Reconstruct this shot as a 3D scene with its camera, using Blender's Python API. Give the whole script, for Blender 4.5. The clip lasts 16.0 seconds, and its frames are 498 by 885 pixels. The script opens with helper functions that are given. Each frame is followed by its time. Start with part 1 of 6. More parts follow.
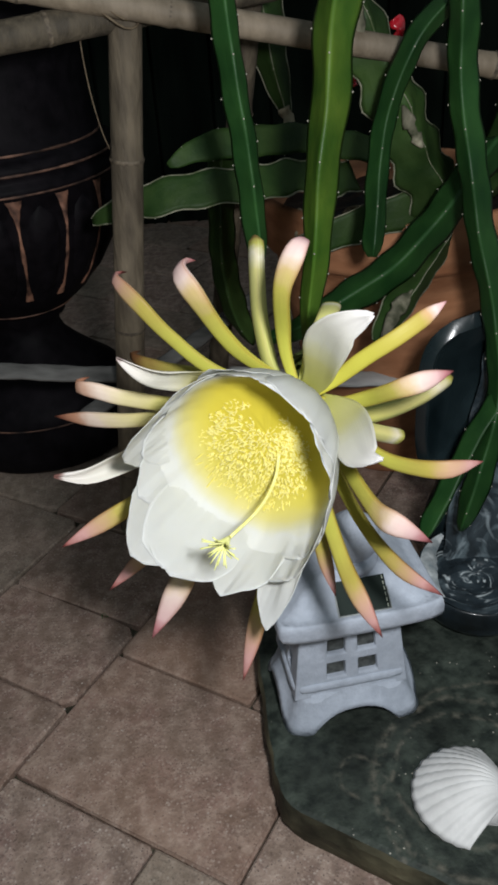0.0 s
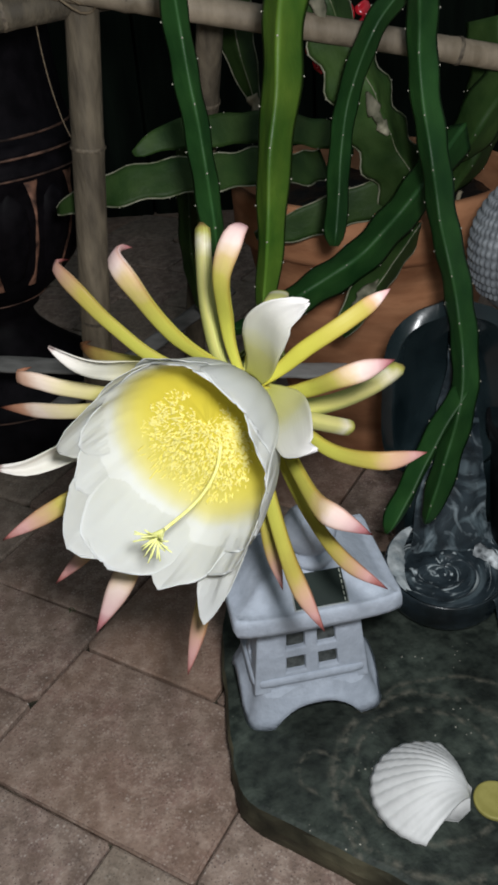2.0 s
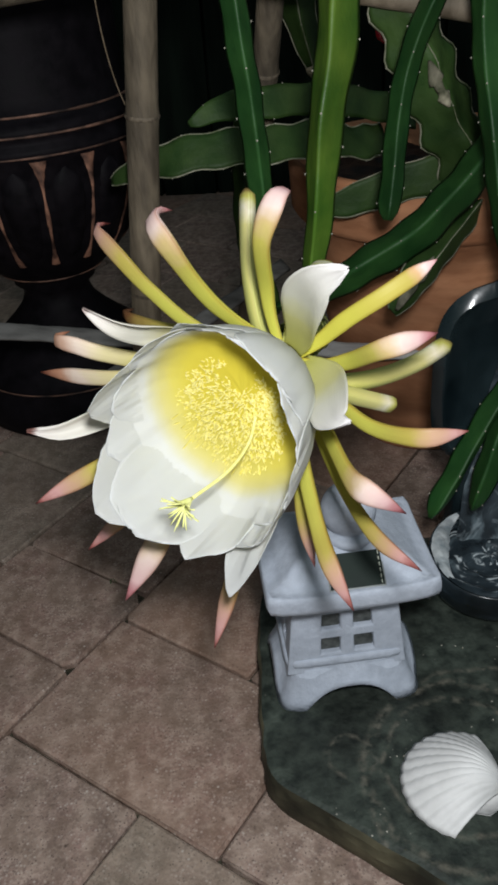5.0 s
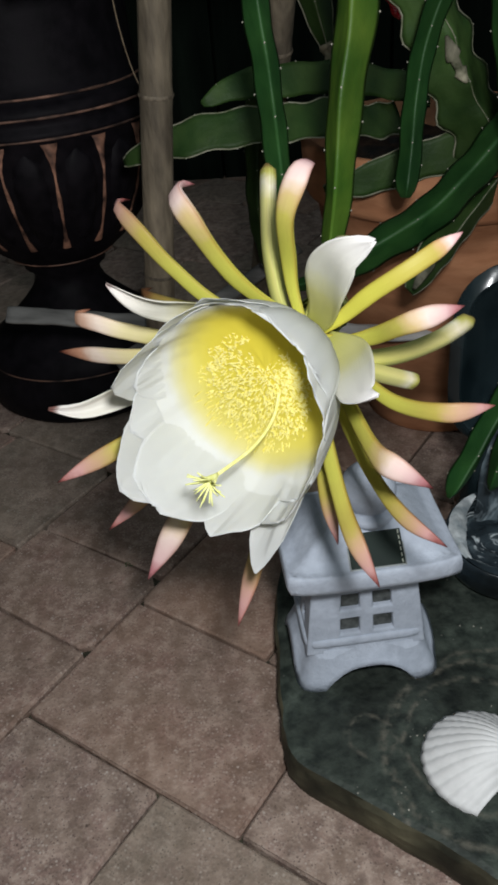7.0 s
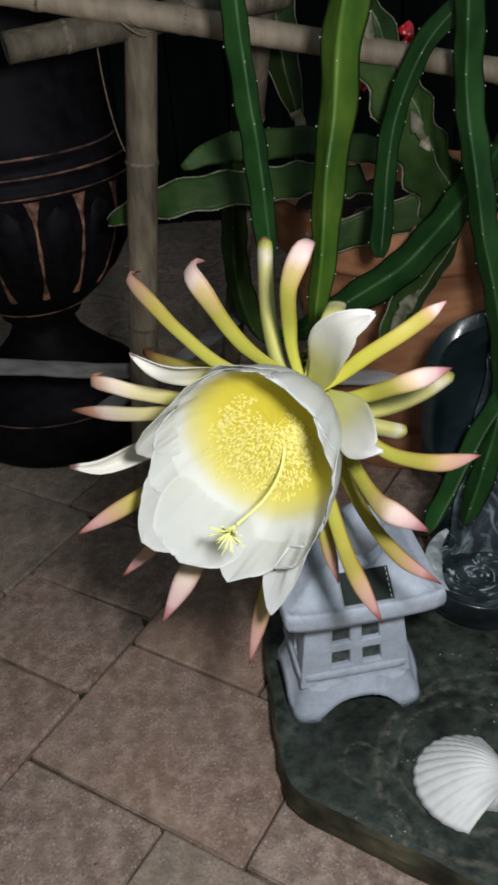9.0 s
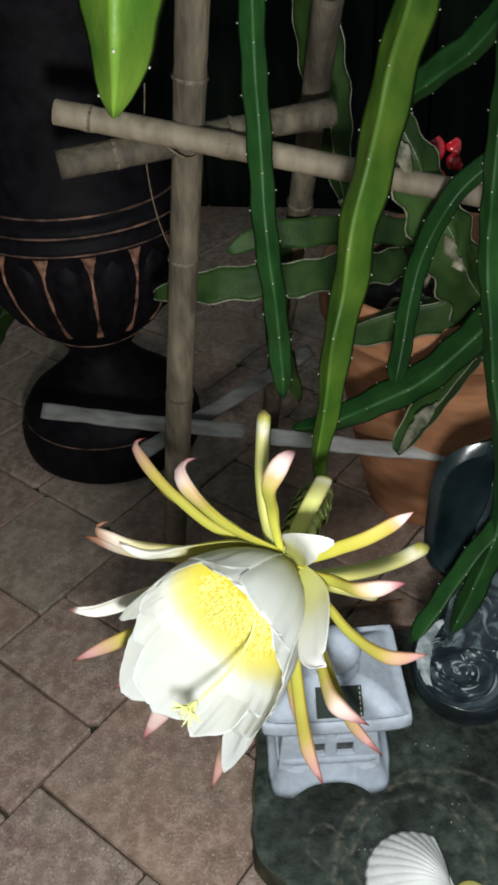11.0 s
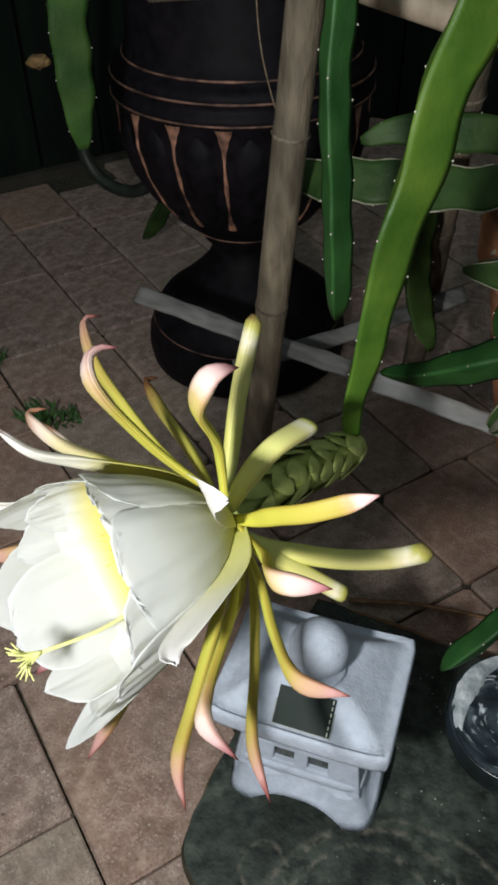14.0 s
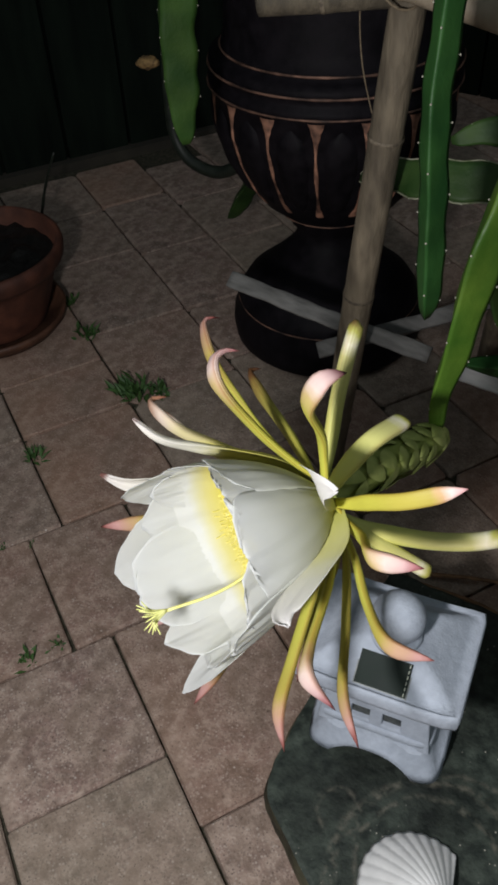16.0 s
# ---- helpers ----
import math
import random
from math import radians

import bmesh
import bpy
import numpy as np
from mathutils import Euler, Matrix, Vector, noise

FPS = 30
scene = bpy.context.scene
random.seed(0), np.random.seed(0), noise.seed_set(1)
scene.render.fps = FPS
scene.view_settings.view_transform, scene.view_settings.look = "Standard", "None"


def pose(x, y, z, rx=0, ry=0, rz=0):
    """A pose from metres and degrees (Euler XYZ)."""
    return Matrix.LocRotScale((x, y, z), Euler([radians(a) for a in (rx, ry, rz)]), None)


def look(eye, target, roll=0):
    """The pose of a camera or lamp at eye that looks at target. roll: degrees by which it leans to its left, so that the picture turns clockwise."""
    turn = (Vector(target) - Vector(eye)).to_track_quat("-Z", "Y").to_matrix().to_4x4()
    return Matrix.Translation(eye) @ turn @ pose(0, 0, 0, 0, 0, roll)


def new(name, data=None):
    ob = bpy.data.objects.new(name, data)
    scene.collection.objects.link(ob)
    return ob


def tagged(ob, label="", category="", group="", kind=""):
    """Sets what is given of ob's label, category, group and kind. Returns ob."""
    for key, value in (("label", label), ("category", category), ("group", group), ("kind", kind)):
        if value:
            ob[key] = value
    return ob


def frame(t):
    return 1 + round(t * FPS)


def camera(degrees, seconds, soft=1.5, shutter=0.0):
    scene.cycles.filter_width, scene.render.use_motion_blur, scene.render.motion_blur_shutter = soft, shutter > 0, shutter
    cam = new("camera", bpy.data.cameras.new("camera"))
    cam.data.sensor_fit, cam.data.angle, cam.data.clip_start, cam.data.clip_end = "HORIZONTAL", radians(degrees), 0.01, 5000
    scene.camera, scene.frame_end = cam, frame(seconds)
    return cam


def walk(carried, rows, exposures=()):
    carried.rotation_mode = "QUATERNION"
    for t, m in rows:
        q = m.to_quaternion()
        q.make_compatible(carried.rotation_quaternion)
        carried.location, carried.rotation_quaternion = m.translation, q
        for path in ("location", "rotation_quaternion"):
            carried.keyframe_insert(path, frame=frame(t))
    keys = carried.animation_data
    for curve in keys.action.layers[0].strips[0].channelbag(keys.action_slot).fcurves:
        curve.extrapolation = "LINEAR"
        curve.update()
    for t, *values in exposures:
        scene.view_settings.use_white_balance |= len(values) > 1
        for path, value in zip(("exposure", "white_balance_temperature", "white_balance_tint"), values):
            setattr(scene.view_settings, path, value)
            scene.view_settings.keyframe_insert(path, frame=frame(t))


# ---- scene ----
cam = camera(33.8, 16.0, soft=3.2)
PATH = [
    (0, (0.1, 0.046, 0.666), (0.038, 1.739, -0.398), -4.1),
    (0.5, (0.106, 0.044, 0.667), (0.032, 1.732, -0.402), -4.8),
    (1, (0.102, 0.043, 0.665), (0.043, 1.735, -0.399), -4.6),
    (1.5, (0.122, 0.048, 0.661), (0.038, 1.738, -0.405), -5.1),
    (2, (0.136, 0.053, 0.657), (0.072, 1.738, -0.419), -4.2),
    (2.5, (0.153, 0.056, 0.651), (0.075, 1.74, -0.424), -3.5),
    (3, (0.155, 0.058, 0.646), (0.059, 1.744, -0.427), -3.4),
    (3.5, (0.16, 0.06, 0.645), (-0.002, 1.735, -0.435), -4.6),
    (4, (0.156, 0.059, 0.644), (-0.04, 1.731, -0.435), -4.9),
    (6.5, (0.144, 0.058, 0.639), (-0.07, 1.698, -0.486), -4.8),
    (7, (0.138, 0.056, 0.636), (-0.082, 1.699, -0.482), -5.3),
    (7.5, (0.129, 0.059, 0.641), (-0.052, 1.709, -0.475), -5.0),
    (8, (0.125, 0.055, 0.653), (-0.015, 1.713, -0.457), -4.4),
    (8.5, (0.112, 0.041, 0.661), (-0.019, 1.727, -0.408), -4.3),
    (9, (0.105, 0.025, 0.674), (0.009, 1.717, -0.389), -4.3),
    (9.2, (0.101, 0.017, 0.679), (0.002, 1.714, -0.375), -4.9),
    (11.3, (0.218, 0.109, 0.86), (-0.162, 1.625, -0.387), -1.2),
    (11.5, (0.267, 0.13, 0.851), (-0.259, 1.591, -0.409), -1.6),
    (12, (0.318, 0.201, 0.814), (-0.258, 1.628, -0.463), -0.0),
    (12.5, (0.299, 0.231, 0.764), (-0.316, 1.635, -0.521), -0.2),
    (13, (0.298, 0.234, 0.756), (-0.399, 1.595, -0.532), -1.8),
    (13.5, (0.304, 0.251, 0.746), (-0.408, 1.597, -0.551), -1.7),
    (14, (0.3, 0.245, 0.739), (-0.479, 1.55, -0.562), -1.1),
    (14.5, (0.3, 0.232, 0.734), (-0.568, 1.456, -0.588), -3.0),
    (15, (0.293, 0.226, 0.732), (-0.567, 1.414, -0.628), -2.7),
    (15.5, (0.291, 0.223, 0.746), (-0.582, 1.402, -0.614), -3.2),
    (16, (0.298, 0.201, 0.793), (-0.578, 1.376, -0.568), -3.3),
]
walk(cam, [(t, look(eye, target, roll)) for t, eye, target, roll in PATH],
     exposures=[(0, -0.12, 6380, 7), (9.2, -0.14, 6380, 7), (11.3, 0.36, 6450, 2), (12.4, 0.56, 6500, 3), (13.0, 0.42, 6550, 4), (13.7, 0.30, 6450, 5), (14.5, 0.08, 6500, 7), (16, -0.14, 6500, 9)])

# ---- light: a night garden lit by one small torch held beside the camera ----
world = bpy.data.worlds.new("night")
scene.world = world
world.use_nodes = True
world.node_tree.nodes["Background"].inputs["Color"].default_value = (0.80, 0.91, 0.96, 1)
world.node_tree.nodes["Background"].inputs["Strength"].default_value = 0.22
torch = new("torch_light", bpy.data.lights.new("torch_light", "POINT"))
torch.data.energy = 18.0
torch.data.color = (1.0, 0.985, 1.0)
torch.data.shadow_soft_size = 0.028
torch.location = (0.180, 0.081, 0.702)
scene.view_settings.exposure = 0.0

# ---- materials ----


def surf(name, c1, c2, scale=40.0, rough=0.6, bump=0.2, bump_scale=200.0, spec=0.4, coat=0.0, big=3.0, vary=0.25, stretch=None, rand=0.0):
    """A surface whose colour runs from c1 to c2 by a fine and a coarse noise, with relief and uneven gloss."""
    m = bpy.data.materials.new(name)
    m.use_nodes = True
    nt = m.node_tree
    n, ln = nt.nodes, nt.links
    b = n["Principled BSDF"]
    tc = n.new("ShaderNodeTexCoord")
    src = tc.outputs["Object"]
    if stretch:
        mp = n.new("ShaderNodeMapping")
        mp.inputs["Scale"].default_value = stretch
        ln.new(src, mp.inputs["Vector"])
        src = mp.outputs["Vector"]
    fine, coarse = n.new("ShaderNodeTexNoise"), n.new("ShaderNodeTexNoise")
    fine.inputs["Scale"].default_value, fine.inputs["Detail"].default_value = scale, 6
    coarse.inputs["Scale"].default_value, coarse.inputs["Detail"].default_value = big, 3
    rel = n.new("ShaderNodeTexNoise")
    rel.inputs["Scale"].default_value, rel.inputs["Detail"].default_value = bump_scale, 5
    for t in (fine, coarse, rel):
        ln.new(src, t.inputs["Vector"])
    ramp = n.new("ShaderNodeValToRGB")
    ramp.color_ramp.elements[0].position, ramp.color_ramp.elements[1].position = 0.33, 0.68
    ramp.color_ramp.elements[0].color, ramp.color_ramp.elements[1].color = (*c1, 1), (*c2, 1)
    ln.new(fine.outputs["Fac"], ramp.inputs["Fac"])
    hsv = n.new("ShaderNodeHueSaturation")
    mr = n.new("ShaderNodeMapRange")
    mr.inputs["From Min"].default_value, mr.inputs["From Max"].default_value = 0.3, 0.7
    mr.inputs["To Min"].default_value, mr.inputs["To Max"].default_value = 1 - vary, 1 + vary
    ln.new(coarse.outputs["Fac"], mr.inputs["Value"])
    val = mr.outputs["Result"]
    if rand:
        oi = n.new("ShaderNodeObjectInfo")
        rr = n.new("ShaderNodeMapRange")
        rr.inputs["To Min"].default_value, rr.inputs["To Max"].default_value = 1 - rand, 1 + rand
        ln.new(oi.outputs["Random"], rr.inputs["Value"])
        mu = n.new("ShaderNodeMath")
        mu.operation = "MULTIPLY"
        ln.new(val, mu.inputs[0])
        ln.new(rr.outputs["Result"], mu.inputs[1])
        val = mu.outputs["Value"]
    ln.new(val, hsv.inputs["Value"])
    ln.new(ramp.outputs["Color"], hsv.inputs["Color"])
    ln.new(hsv.outputs["Color"], b.inputs["Base Color"])
    rg = n.new("ShaderNodeMapRange")
    rg.inputs["To Min"].default_value, rg.inputs["To Max"].default_value = max(rough - 0.12, 0.03), min(rough + 0.12, 1)
    ln.new(fine.outputs["Fac"], rg.inputs["Value"])
    ln.new(rg.outputs["Result"], b.inputs["Roughness"])
    bp = n.new("ShaderNodeBump")
    bp.inputs["Strength"].default_value, bp.inputs["Distance"].default_value = bump, 0.002
    ln.new(rel.outputs["Fac"], bp.inputs["Height"])
    ln.new(bp.outputs["Normal"], b.inputs["Normal"])
    b.inputs["Specular IOR Level"].default_value = spec
    b.inputs["Coat Weight"].default_value = coat
    return m


def grown(name, stops, rough=0.45, across=0.0, veins=30.0, bump=0.15, through_light=0.0, spec=0.25):
    """Plant tissue whose colour runs along its length (the V of its UV map), with fine veins across it."""
    m = bpy.data.materials.new(name)
    m.use_nodes = True
    nt = m.node_tree
    n, ln = nt.nodes, nt.links
    b = n["Principled BSDF"]
    uv = n.new("ShaderNodeUVMap")
    sep = n.new("ShaderNodeSeparateXYZ")
    ln.new(uv.outputs["UV"], sep.inputs["Vector"])
    tc = n.new("ShaderNodeTexCoord")
    noi = n.new("ShaderNodeTexNoise")
    noi.inputs["Scale"].default_value, noi.inputs["Detail"].default_value = 60, 4
    ln.new(tc.outputs["Object"], noi.inputs["Vector"])
    ad = n.new("ShaderNodeMath")
    ad.operation = "MULTIPLY_ADD"
    ad.inputs[1].default_value, ad.inputs[2].default_value = 0.16, -0.08
    ln.new(noi.outputs["Fac"], ad.inputs[0])
    ac = n.new("ShaderNodeMath")
    ac.operation = "ADD"
    ln.new(ad.outputs["Value"], ac.inputs[0])
    ln.new(sep.outputs["Y"], ac.inputs[1])
    ramp = n.new("ShaderNodeValToRGB")
    el = ramp.color_ramp.elements
    while len(el) < len(stops):
        el.new(0.5)
    for e, (p, c) in zip(el, stops):
        e.position, e.color = p, (*c, 1)
    ln.new(ac.outputs["Value"], ramp.inputs["Fac"])
    colour = ramp.outputs["Color"]
    if across:
        # darker margins on both sides of the strap
        turn = n.new("ShaderNodeMath")
        turn.operation = "MULTIPLY"
        turn.inputs[1].default_value = 2 * math.pi
        ln.new(sep.outputs["X"], turn.inputs[0])
        co = n.new("ShaderNodeMath")
        co.operation = "COSINE"
        ln.new(turn.outputs["Value"], co.inputs[0])
        sq = n.new("ShaderNodeMath")
        sq.operation = "MULTIPLY"
        ln.new(co.outputs["Value"], sq.inputs[0])
        ln.new(co.outputs["Value"], sq.inputs[1])
        sh = n.new("ShaderNodeMath")
        sh.operation = "POWER"
        sh.inputs[1].default_value = 2.0
        ln.new(sq.outputs["Value"], sh.inputs[0])
        amount = n.new("ShaderNodeMath")
        amount.operation = "MULTIPLY"
        amount.inputs[1].default_value = across
        ln.new(sh.outputs["Value"], amount.inputs[0])
        edge = n.new("ShaderNodeMix")
        edge.data_type, edge.blend_type = "RGBA", "MULTIPLY"
        edge.inputs["B"].default_value = (0.52, 0.36, 0.28, 1)
        ln.new(amount.outputs["Value"], edge.inputs["Factor"])
        ln.new(colour, edge.inputs["A"])
        colour = edge.outputs["Result"]
    ln.new(colour, b.inputs["Base Color"])
    wv = n.new("ShaderNodeTexNoise")
    wv.inputs["Scale"].default_value, wv.inputs["Detail"].default_value = 1.0, 3
    mp = n.new("ShaderNodeMapping")
    mp.inputs["Scale"].default_value = (veins, 2.0, 1.0)
    ln.new(uv.outputs["UV"], mp.inputs["Vector"])
    ln.new(mp.outputs["Vector"], wv.inputs["Vector"])
    bp = n.new("ShaderNodeBump")
    bp.inputs["Strength"].default_value, bp.inputs["Distance"].default_value = bump, 0.0015
    ln.new(wv.outputs["Fac"], bp.inputs["Height"])
    ln.new(bp.outputs["Normal"], b.inputs["Normal"])
    b.inputs["Roughness"].default_value = rough
    b.inputs["Specular IOR Level"].default_value = spec
    if through_light:
        tl = n.new("ShaderNodeBsdfTranslucent")
        ln.new(ramp.outputs["Color"], tl.inputs["Color"])
        ms = n.new("ShaderNodeMixShader")
        ms.inputs["Fac"].default_value = through_light
        ln.new(b.outputs["BSDF"], ms.inputs[1])
        ln.new(tl.outputs["BSDF"], ms.inputs[2])
        ln.new(ms.outputs["Shader"], n["Material Output"].inputs["Surface"])
    return m


PETAL = grown("petal_white", [(0.0, (0.58, 0.59, 0.16)), (0.13, (0.70, 0.70, 0.42)), (0.28, (0.75, 0.76, 0.68)), (1.0, (0.81, 0.82, 0.815))], 0.7, veins=7, bump=0.05, through_light=0.58, spec=0.15)
PETAL_IN = grown("petal_white_inner", [(0.0, (0.79, 0.67, 0.06)), (0.28, (0.76, 0.68, 0.15)), (0.42, (0.76, 0.73, 0.42)), (0.56, (0.77, 0.78, 0.74)), (1.0, (0.78, 0.79, 0.785))], 0.7, veins=7, bump=0.05, through_light=0.48, spec=0.15)
SEPAL_PINK = grown("sepal_pink", [(0.0, (0.58, 0.58, 0.09)), (0.45, (0.52, 0.51, 0.085)), (0.64, (0.46, 0.41, 0.085)), (0.73, (0.52, 0.39, 0.18)), (0.81, (0.64, 0.51, 0.45)), (0.90, (0.57, 0.38, 0.37)), (0.96, (0.36, 0.15, 0.16)), (1.0, (0.10, 0.02, 0.02))], 0.52, across=0.75)
SEPAL_DARK = grown("sepal_olive", [(0.0, (0.57, 0.57, 0.09)), (0.50, (0.50, 0.49, 0.085)), (0.74, (0.42, 0.35, 0.075)), (0.84, (0.47, 0.30, 0.18)), (0.92, (0.50, 0.28, 0.26)), (0.97, (0.28, 0.10, 0.09)), (1.0, (0.07, 0.015, 0.015))], 0.52, across=0.75)
SEPAL_PALE = grown("sepal_pale", [(0.0, (0.60, 0.62, 0.20)), (0.4, (0.58, 0.58, 0.17)), (0.80, (0.58, 0.56, 0.22)), (0.89, (0.70, 0.67, 0.50)), (0.95, (0.42, 0.42, 0.10)), (1.0, (0.22, 0.15, 0.05))], 0.52, across=0.35)
SEPAL_BROWN = grown("sepal_brown_tipped", [(0.0, (0.60, 0.59, 0.14)), (0.50, (0.56, 0.52, 0.15)), (0.70, (0.66, 0.58, 0.34)), (0.80, (0.72, 0.60, 0.50)), (0.90, (0.46, 0.24, 0.15)), (1.0, (0.16, 0.05, 0.03))], 0.45, across=0.4)
SEPAL_WITHERED = grown("sepal_withered", [(0.0, (0.56, 0.55, 0.09)), (0.55, (0.44, 0.41, 0.085)), (0.78, (0.36, 0.27, 0.07)), (0.88, (0.16, 0.075, 0.03)), (1.0, (0.05, 0.02, 0.014))], 0.5, across=0.4)
SEPAL_WHITE = grown("sepal_white", [(0.0, (0.62, 0.62, 0.18)), (0.48, (0.62, 0.57, 0.16)), (0.68, (0.79, 0.77, 0.66)), (0.97, (0.80, 0.76, 0.72)), (1.0, (0.25, 0.12, 0.10))], 0.45, through_light=0.3)
PETAL_TIPPED = grown("petal_half_white", [(0.0, (0.58, 0.58, 0.14)), (0.34, (0.66, 0.64, 0.30)), (0.58, (0.71, 0.70, 0.60)), (1.0, (0.73, 0.71, 0.70))], 0.55, through_light=0.3)
SEPAL_TIPPED = grown("sepal_yellow_green", [(0.0, (0.60, 0.58, 0.08)), (0.45, (0.45, 0.42, 0.06)), (0.80, (0.43, 0.35, 0.07)), (0.88, (0.56, 0.36, 0.18)), (0.94, (0.74, 0.58, 0.54)), (0.98, (0.62, 0.36, 0.36)), (1.0, (0.30, 0.10, 0.10))], 0.52, across=0.6)
STAMEN = surf("stamen_yellow", (0.81, 0.71, 0.13), (0.83, 0.75, 0.24), 300, 0.8, 0.05, spec=0.1)
THROAT = grown("throat_yellow", [(0.0, (0.80, 0.65, 0.05)), (0.26, (0.81, 0.69, 0.09)), (0.46, (0.79, 0.70, 0.16)), (0.66, (0.77, 0.71, 0.30)), (0.82, (0.78, 0.76, 0.54)), (0.96, (0.80, 0.81, 0.79))], 0.85, veins=26, bump=0.12, spec=0.08, through_light=0.35)
ANTHER = surf("anther_cream", (0.82, 0.74, 0.22), (0.84, 0.78, 0.35), 400, 0.9, 0.05, spec=0.1)
STYLE = surf("style_pale", (0.78, 0.74, 0.20), (0.82, 0.78, 0.34), 300, 0.6, 0.1, spec=0.15)
STIGMA = surf("stigma_pale_green", (0.60, 0.62, 0.20), (0.70, 0.70, 0.32), 300, 0.7, 0.1, spec=0.1)
OVARY = surf("ovary_green", (0.20, 0.25, 0.06), (0.30, 0.35, 0.09), 60, 0.5, 0.3)
SCALE = surf("bract_green", (0.27, 0.32, 0.08), (0.46, 0.49, 0.17), 60, 0.55, 0.2)
STEM = surf("cactus_green", (0.011, 0.045, 0.011), (0.022, 0.073, 0.016), 30, 0.50, 0.15, 350, spec=0.25, big=9, vary=0.35)
STEM_LIGHT = surf("cactus_light_green", (0.034, 0.088, 0.009), (0.084, 0.146, 0.016), 25, 0.50, 0.15, 350, spec=0.25, big=8, vary=0.35)
STEM_LIGHT_DULL = surf("cactus_mid_green", (0.030, 0.085, 0.016), (0.06, 0.125, 0.024), 30, 0.6, 0.25, 250, spec=0.2, big=9, vary=0.4)
STEM_OLD = surf("cactus_old_green", (0.018, 0.046, 0.010), (0.042, 0.080, 0.019), 30, 0.55, 0.25, 250, spec=0.25, big=9, vary=0.45)
RIM_PALE = surf("cactus_corky_edge", (0.09, 0.11, 0.05), (0.36, 0.35, 0.26), 70, 0.7, 0.4)
AREOLE = surf("areole_white", (0.20, 0.195, 0.15), (0.42, 0.40, 0.33), 500, 0.8, 0.2)
BAMBOO = surf("bamboo_grey", (0.078, 0.062, 0.043), (0.175, 0.142, 0.098), 90, 0.75, 0.8, 260, big=14, vary=0.6, stretch=(1, 1, 0.25))
BAMBOO_DARK = surf("bamboo_dark", (0.045, 0.037, 0.026), (0.115, 0.094, 0.064), 90, 0.75, 0.8, 260, big=14, vary=0.5, stretch=(1, 1, 0.25))
BAMBOO_PALE = surf("bamboo_bleached", (0.145, 0.115, 0.078), (0.27, 0.22, 0.16), 60, 0.65, 0.4, 220, big=14, vary=0.4, stretch=(1, 1, 0.3))
NODE = surf("bamboo_node", (0.07, 0.055, 0.04), (0.19, 0.155, 0.11), 200, 0.7, 0.4)
LATH = surf("weathered_lath", (0.075, 0.073, 0.068), (0.16, 0.156, 0.147), 90, 0.75, 0.4, 300, big=12, stretch=(0.2, 1, 1))
LATH_PALE = surf("bleached_lath", (0.36, 0.35, 0.34), (0.55, 0.54, 0.52), 90, 0.75, 0.4, 300, big=12, stretch=(0.2, 1, 1))
GLAZE = surf("urn_black_glaze", (0.0040, 0.0034, 0.0046), (0.0095, 0.0078, 0.0100), 60, 0.6, 0.3, 90, spec=0.10, big=8)
COPPER = surf("urn_worn_clay_edge", (0.05, 0.026, 0.02), (0.40, 0.20, 0.13), 60, 0.6, 0.4, 200, big=18, vary=0.5)
COPPER_DULL = surf("urn_dull_clay_edge", (0.02, 0.012, 0.010), (0.24, 0.13, 0.09), 45, 0.6, 0.4, 200, big=25, vary=0.5)
TERRA = surf("terracotta", (0.34, 0.145, 0.068), (0.48, 0.225, 0.112), 22, 0.75, 0.3, 110, big=6, vary=0.35, stretch=(1, 1, 3))
TERRA_DARK = surf("terracotta_weathered", (0.048, 0.016, 0.010), (0.10, 0.034, 0.019), 35, 0.7, 0.35, 150, big=10, vary=0.4)
SAUCER = surf("saucer_dark_clay", (0.045, 0.020, 0.012), (0.10, 0.045, 0.026), 35, 0.6, 0.3, 150, big=10, vary=0.4)
SOIL = surf("soil", (0.003, 0.003, 0.003), (0.010, 0.009, 0.008), 90, 0.45, 1.0, 120)
STONE = surf("lantern_grey_resin", (0.385, 0.425, 0.495), (0.455, 0.50, 0.575), 140, 0.8, 0.34, 420, big=22, vary=0.10, spec=0.25)
DARK = surf("lantern_inside", (0.03, 0.035, 0.034), (0.12, 0.13, 0.125), 160, 0.6, 0.1)
SOLAR = surf("solar_cell", (0.012, 0.020, 0.017), (0.018, 0.028, 0.023), 40, 0.55, 0.02, spec=0.12)
SOLAR_EDGE = surf("solar_rim", (0.20, 0.22, 0.22), (0.30, 0.32, 0.31), 200, 0.5, 0.1)
BUSBAR = surf("solar_dash", (0.45, 0.47, 0.38), (0.6, 0.62, 0.5), 200, 0.5, 0.05)
SHELL = surf("scallop_white", (0.70, 0.70, 0.69), (0.77, 0.77, 0.76), 60, 0.55, 0.15, 300, big=15, vary=0.05)
BRASS = surf("olive_token", (0.30, 0.27, 0.07), (0.38, 0.34, 0.10), 100, 0.5, 0.1)
RESIN = surf("fountain_dark_resin", (0.006, 0.011, 0.013), (0.019, 0.031, 0.035), 14, 0.22, 0.15, 60, spec=0.5, coat=0.4, big=8, vary=0.5)
DISH = surf("fountain_glassy_dish", (0.007, 0.011, 0.014), (0.034, 0.047, 0.056), 22, 0.25, 0.3, 60, spec=0.5, coat=0.3, big=26, vary=0.7)
FOAM = surf("fountain_foam", (0.20, 0.24, 0.26), (0.62, 0.66, 0.67), 70, 0.5, 0.6, 200, big=30, vary=0.4)
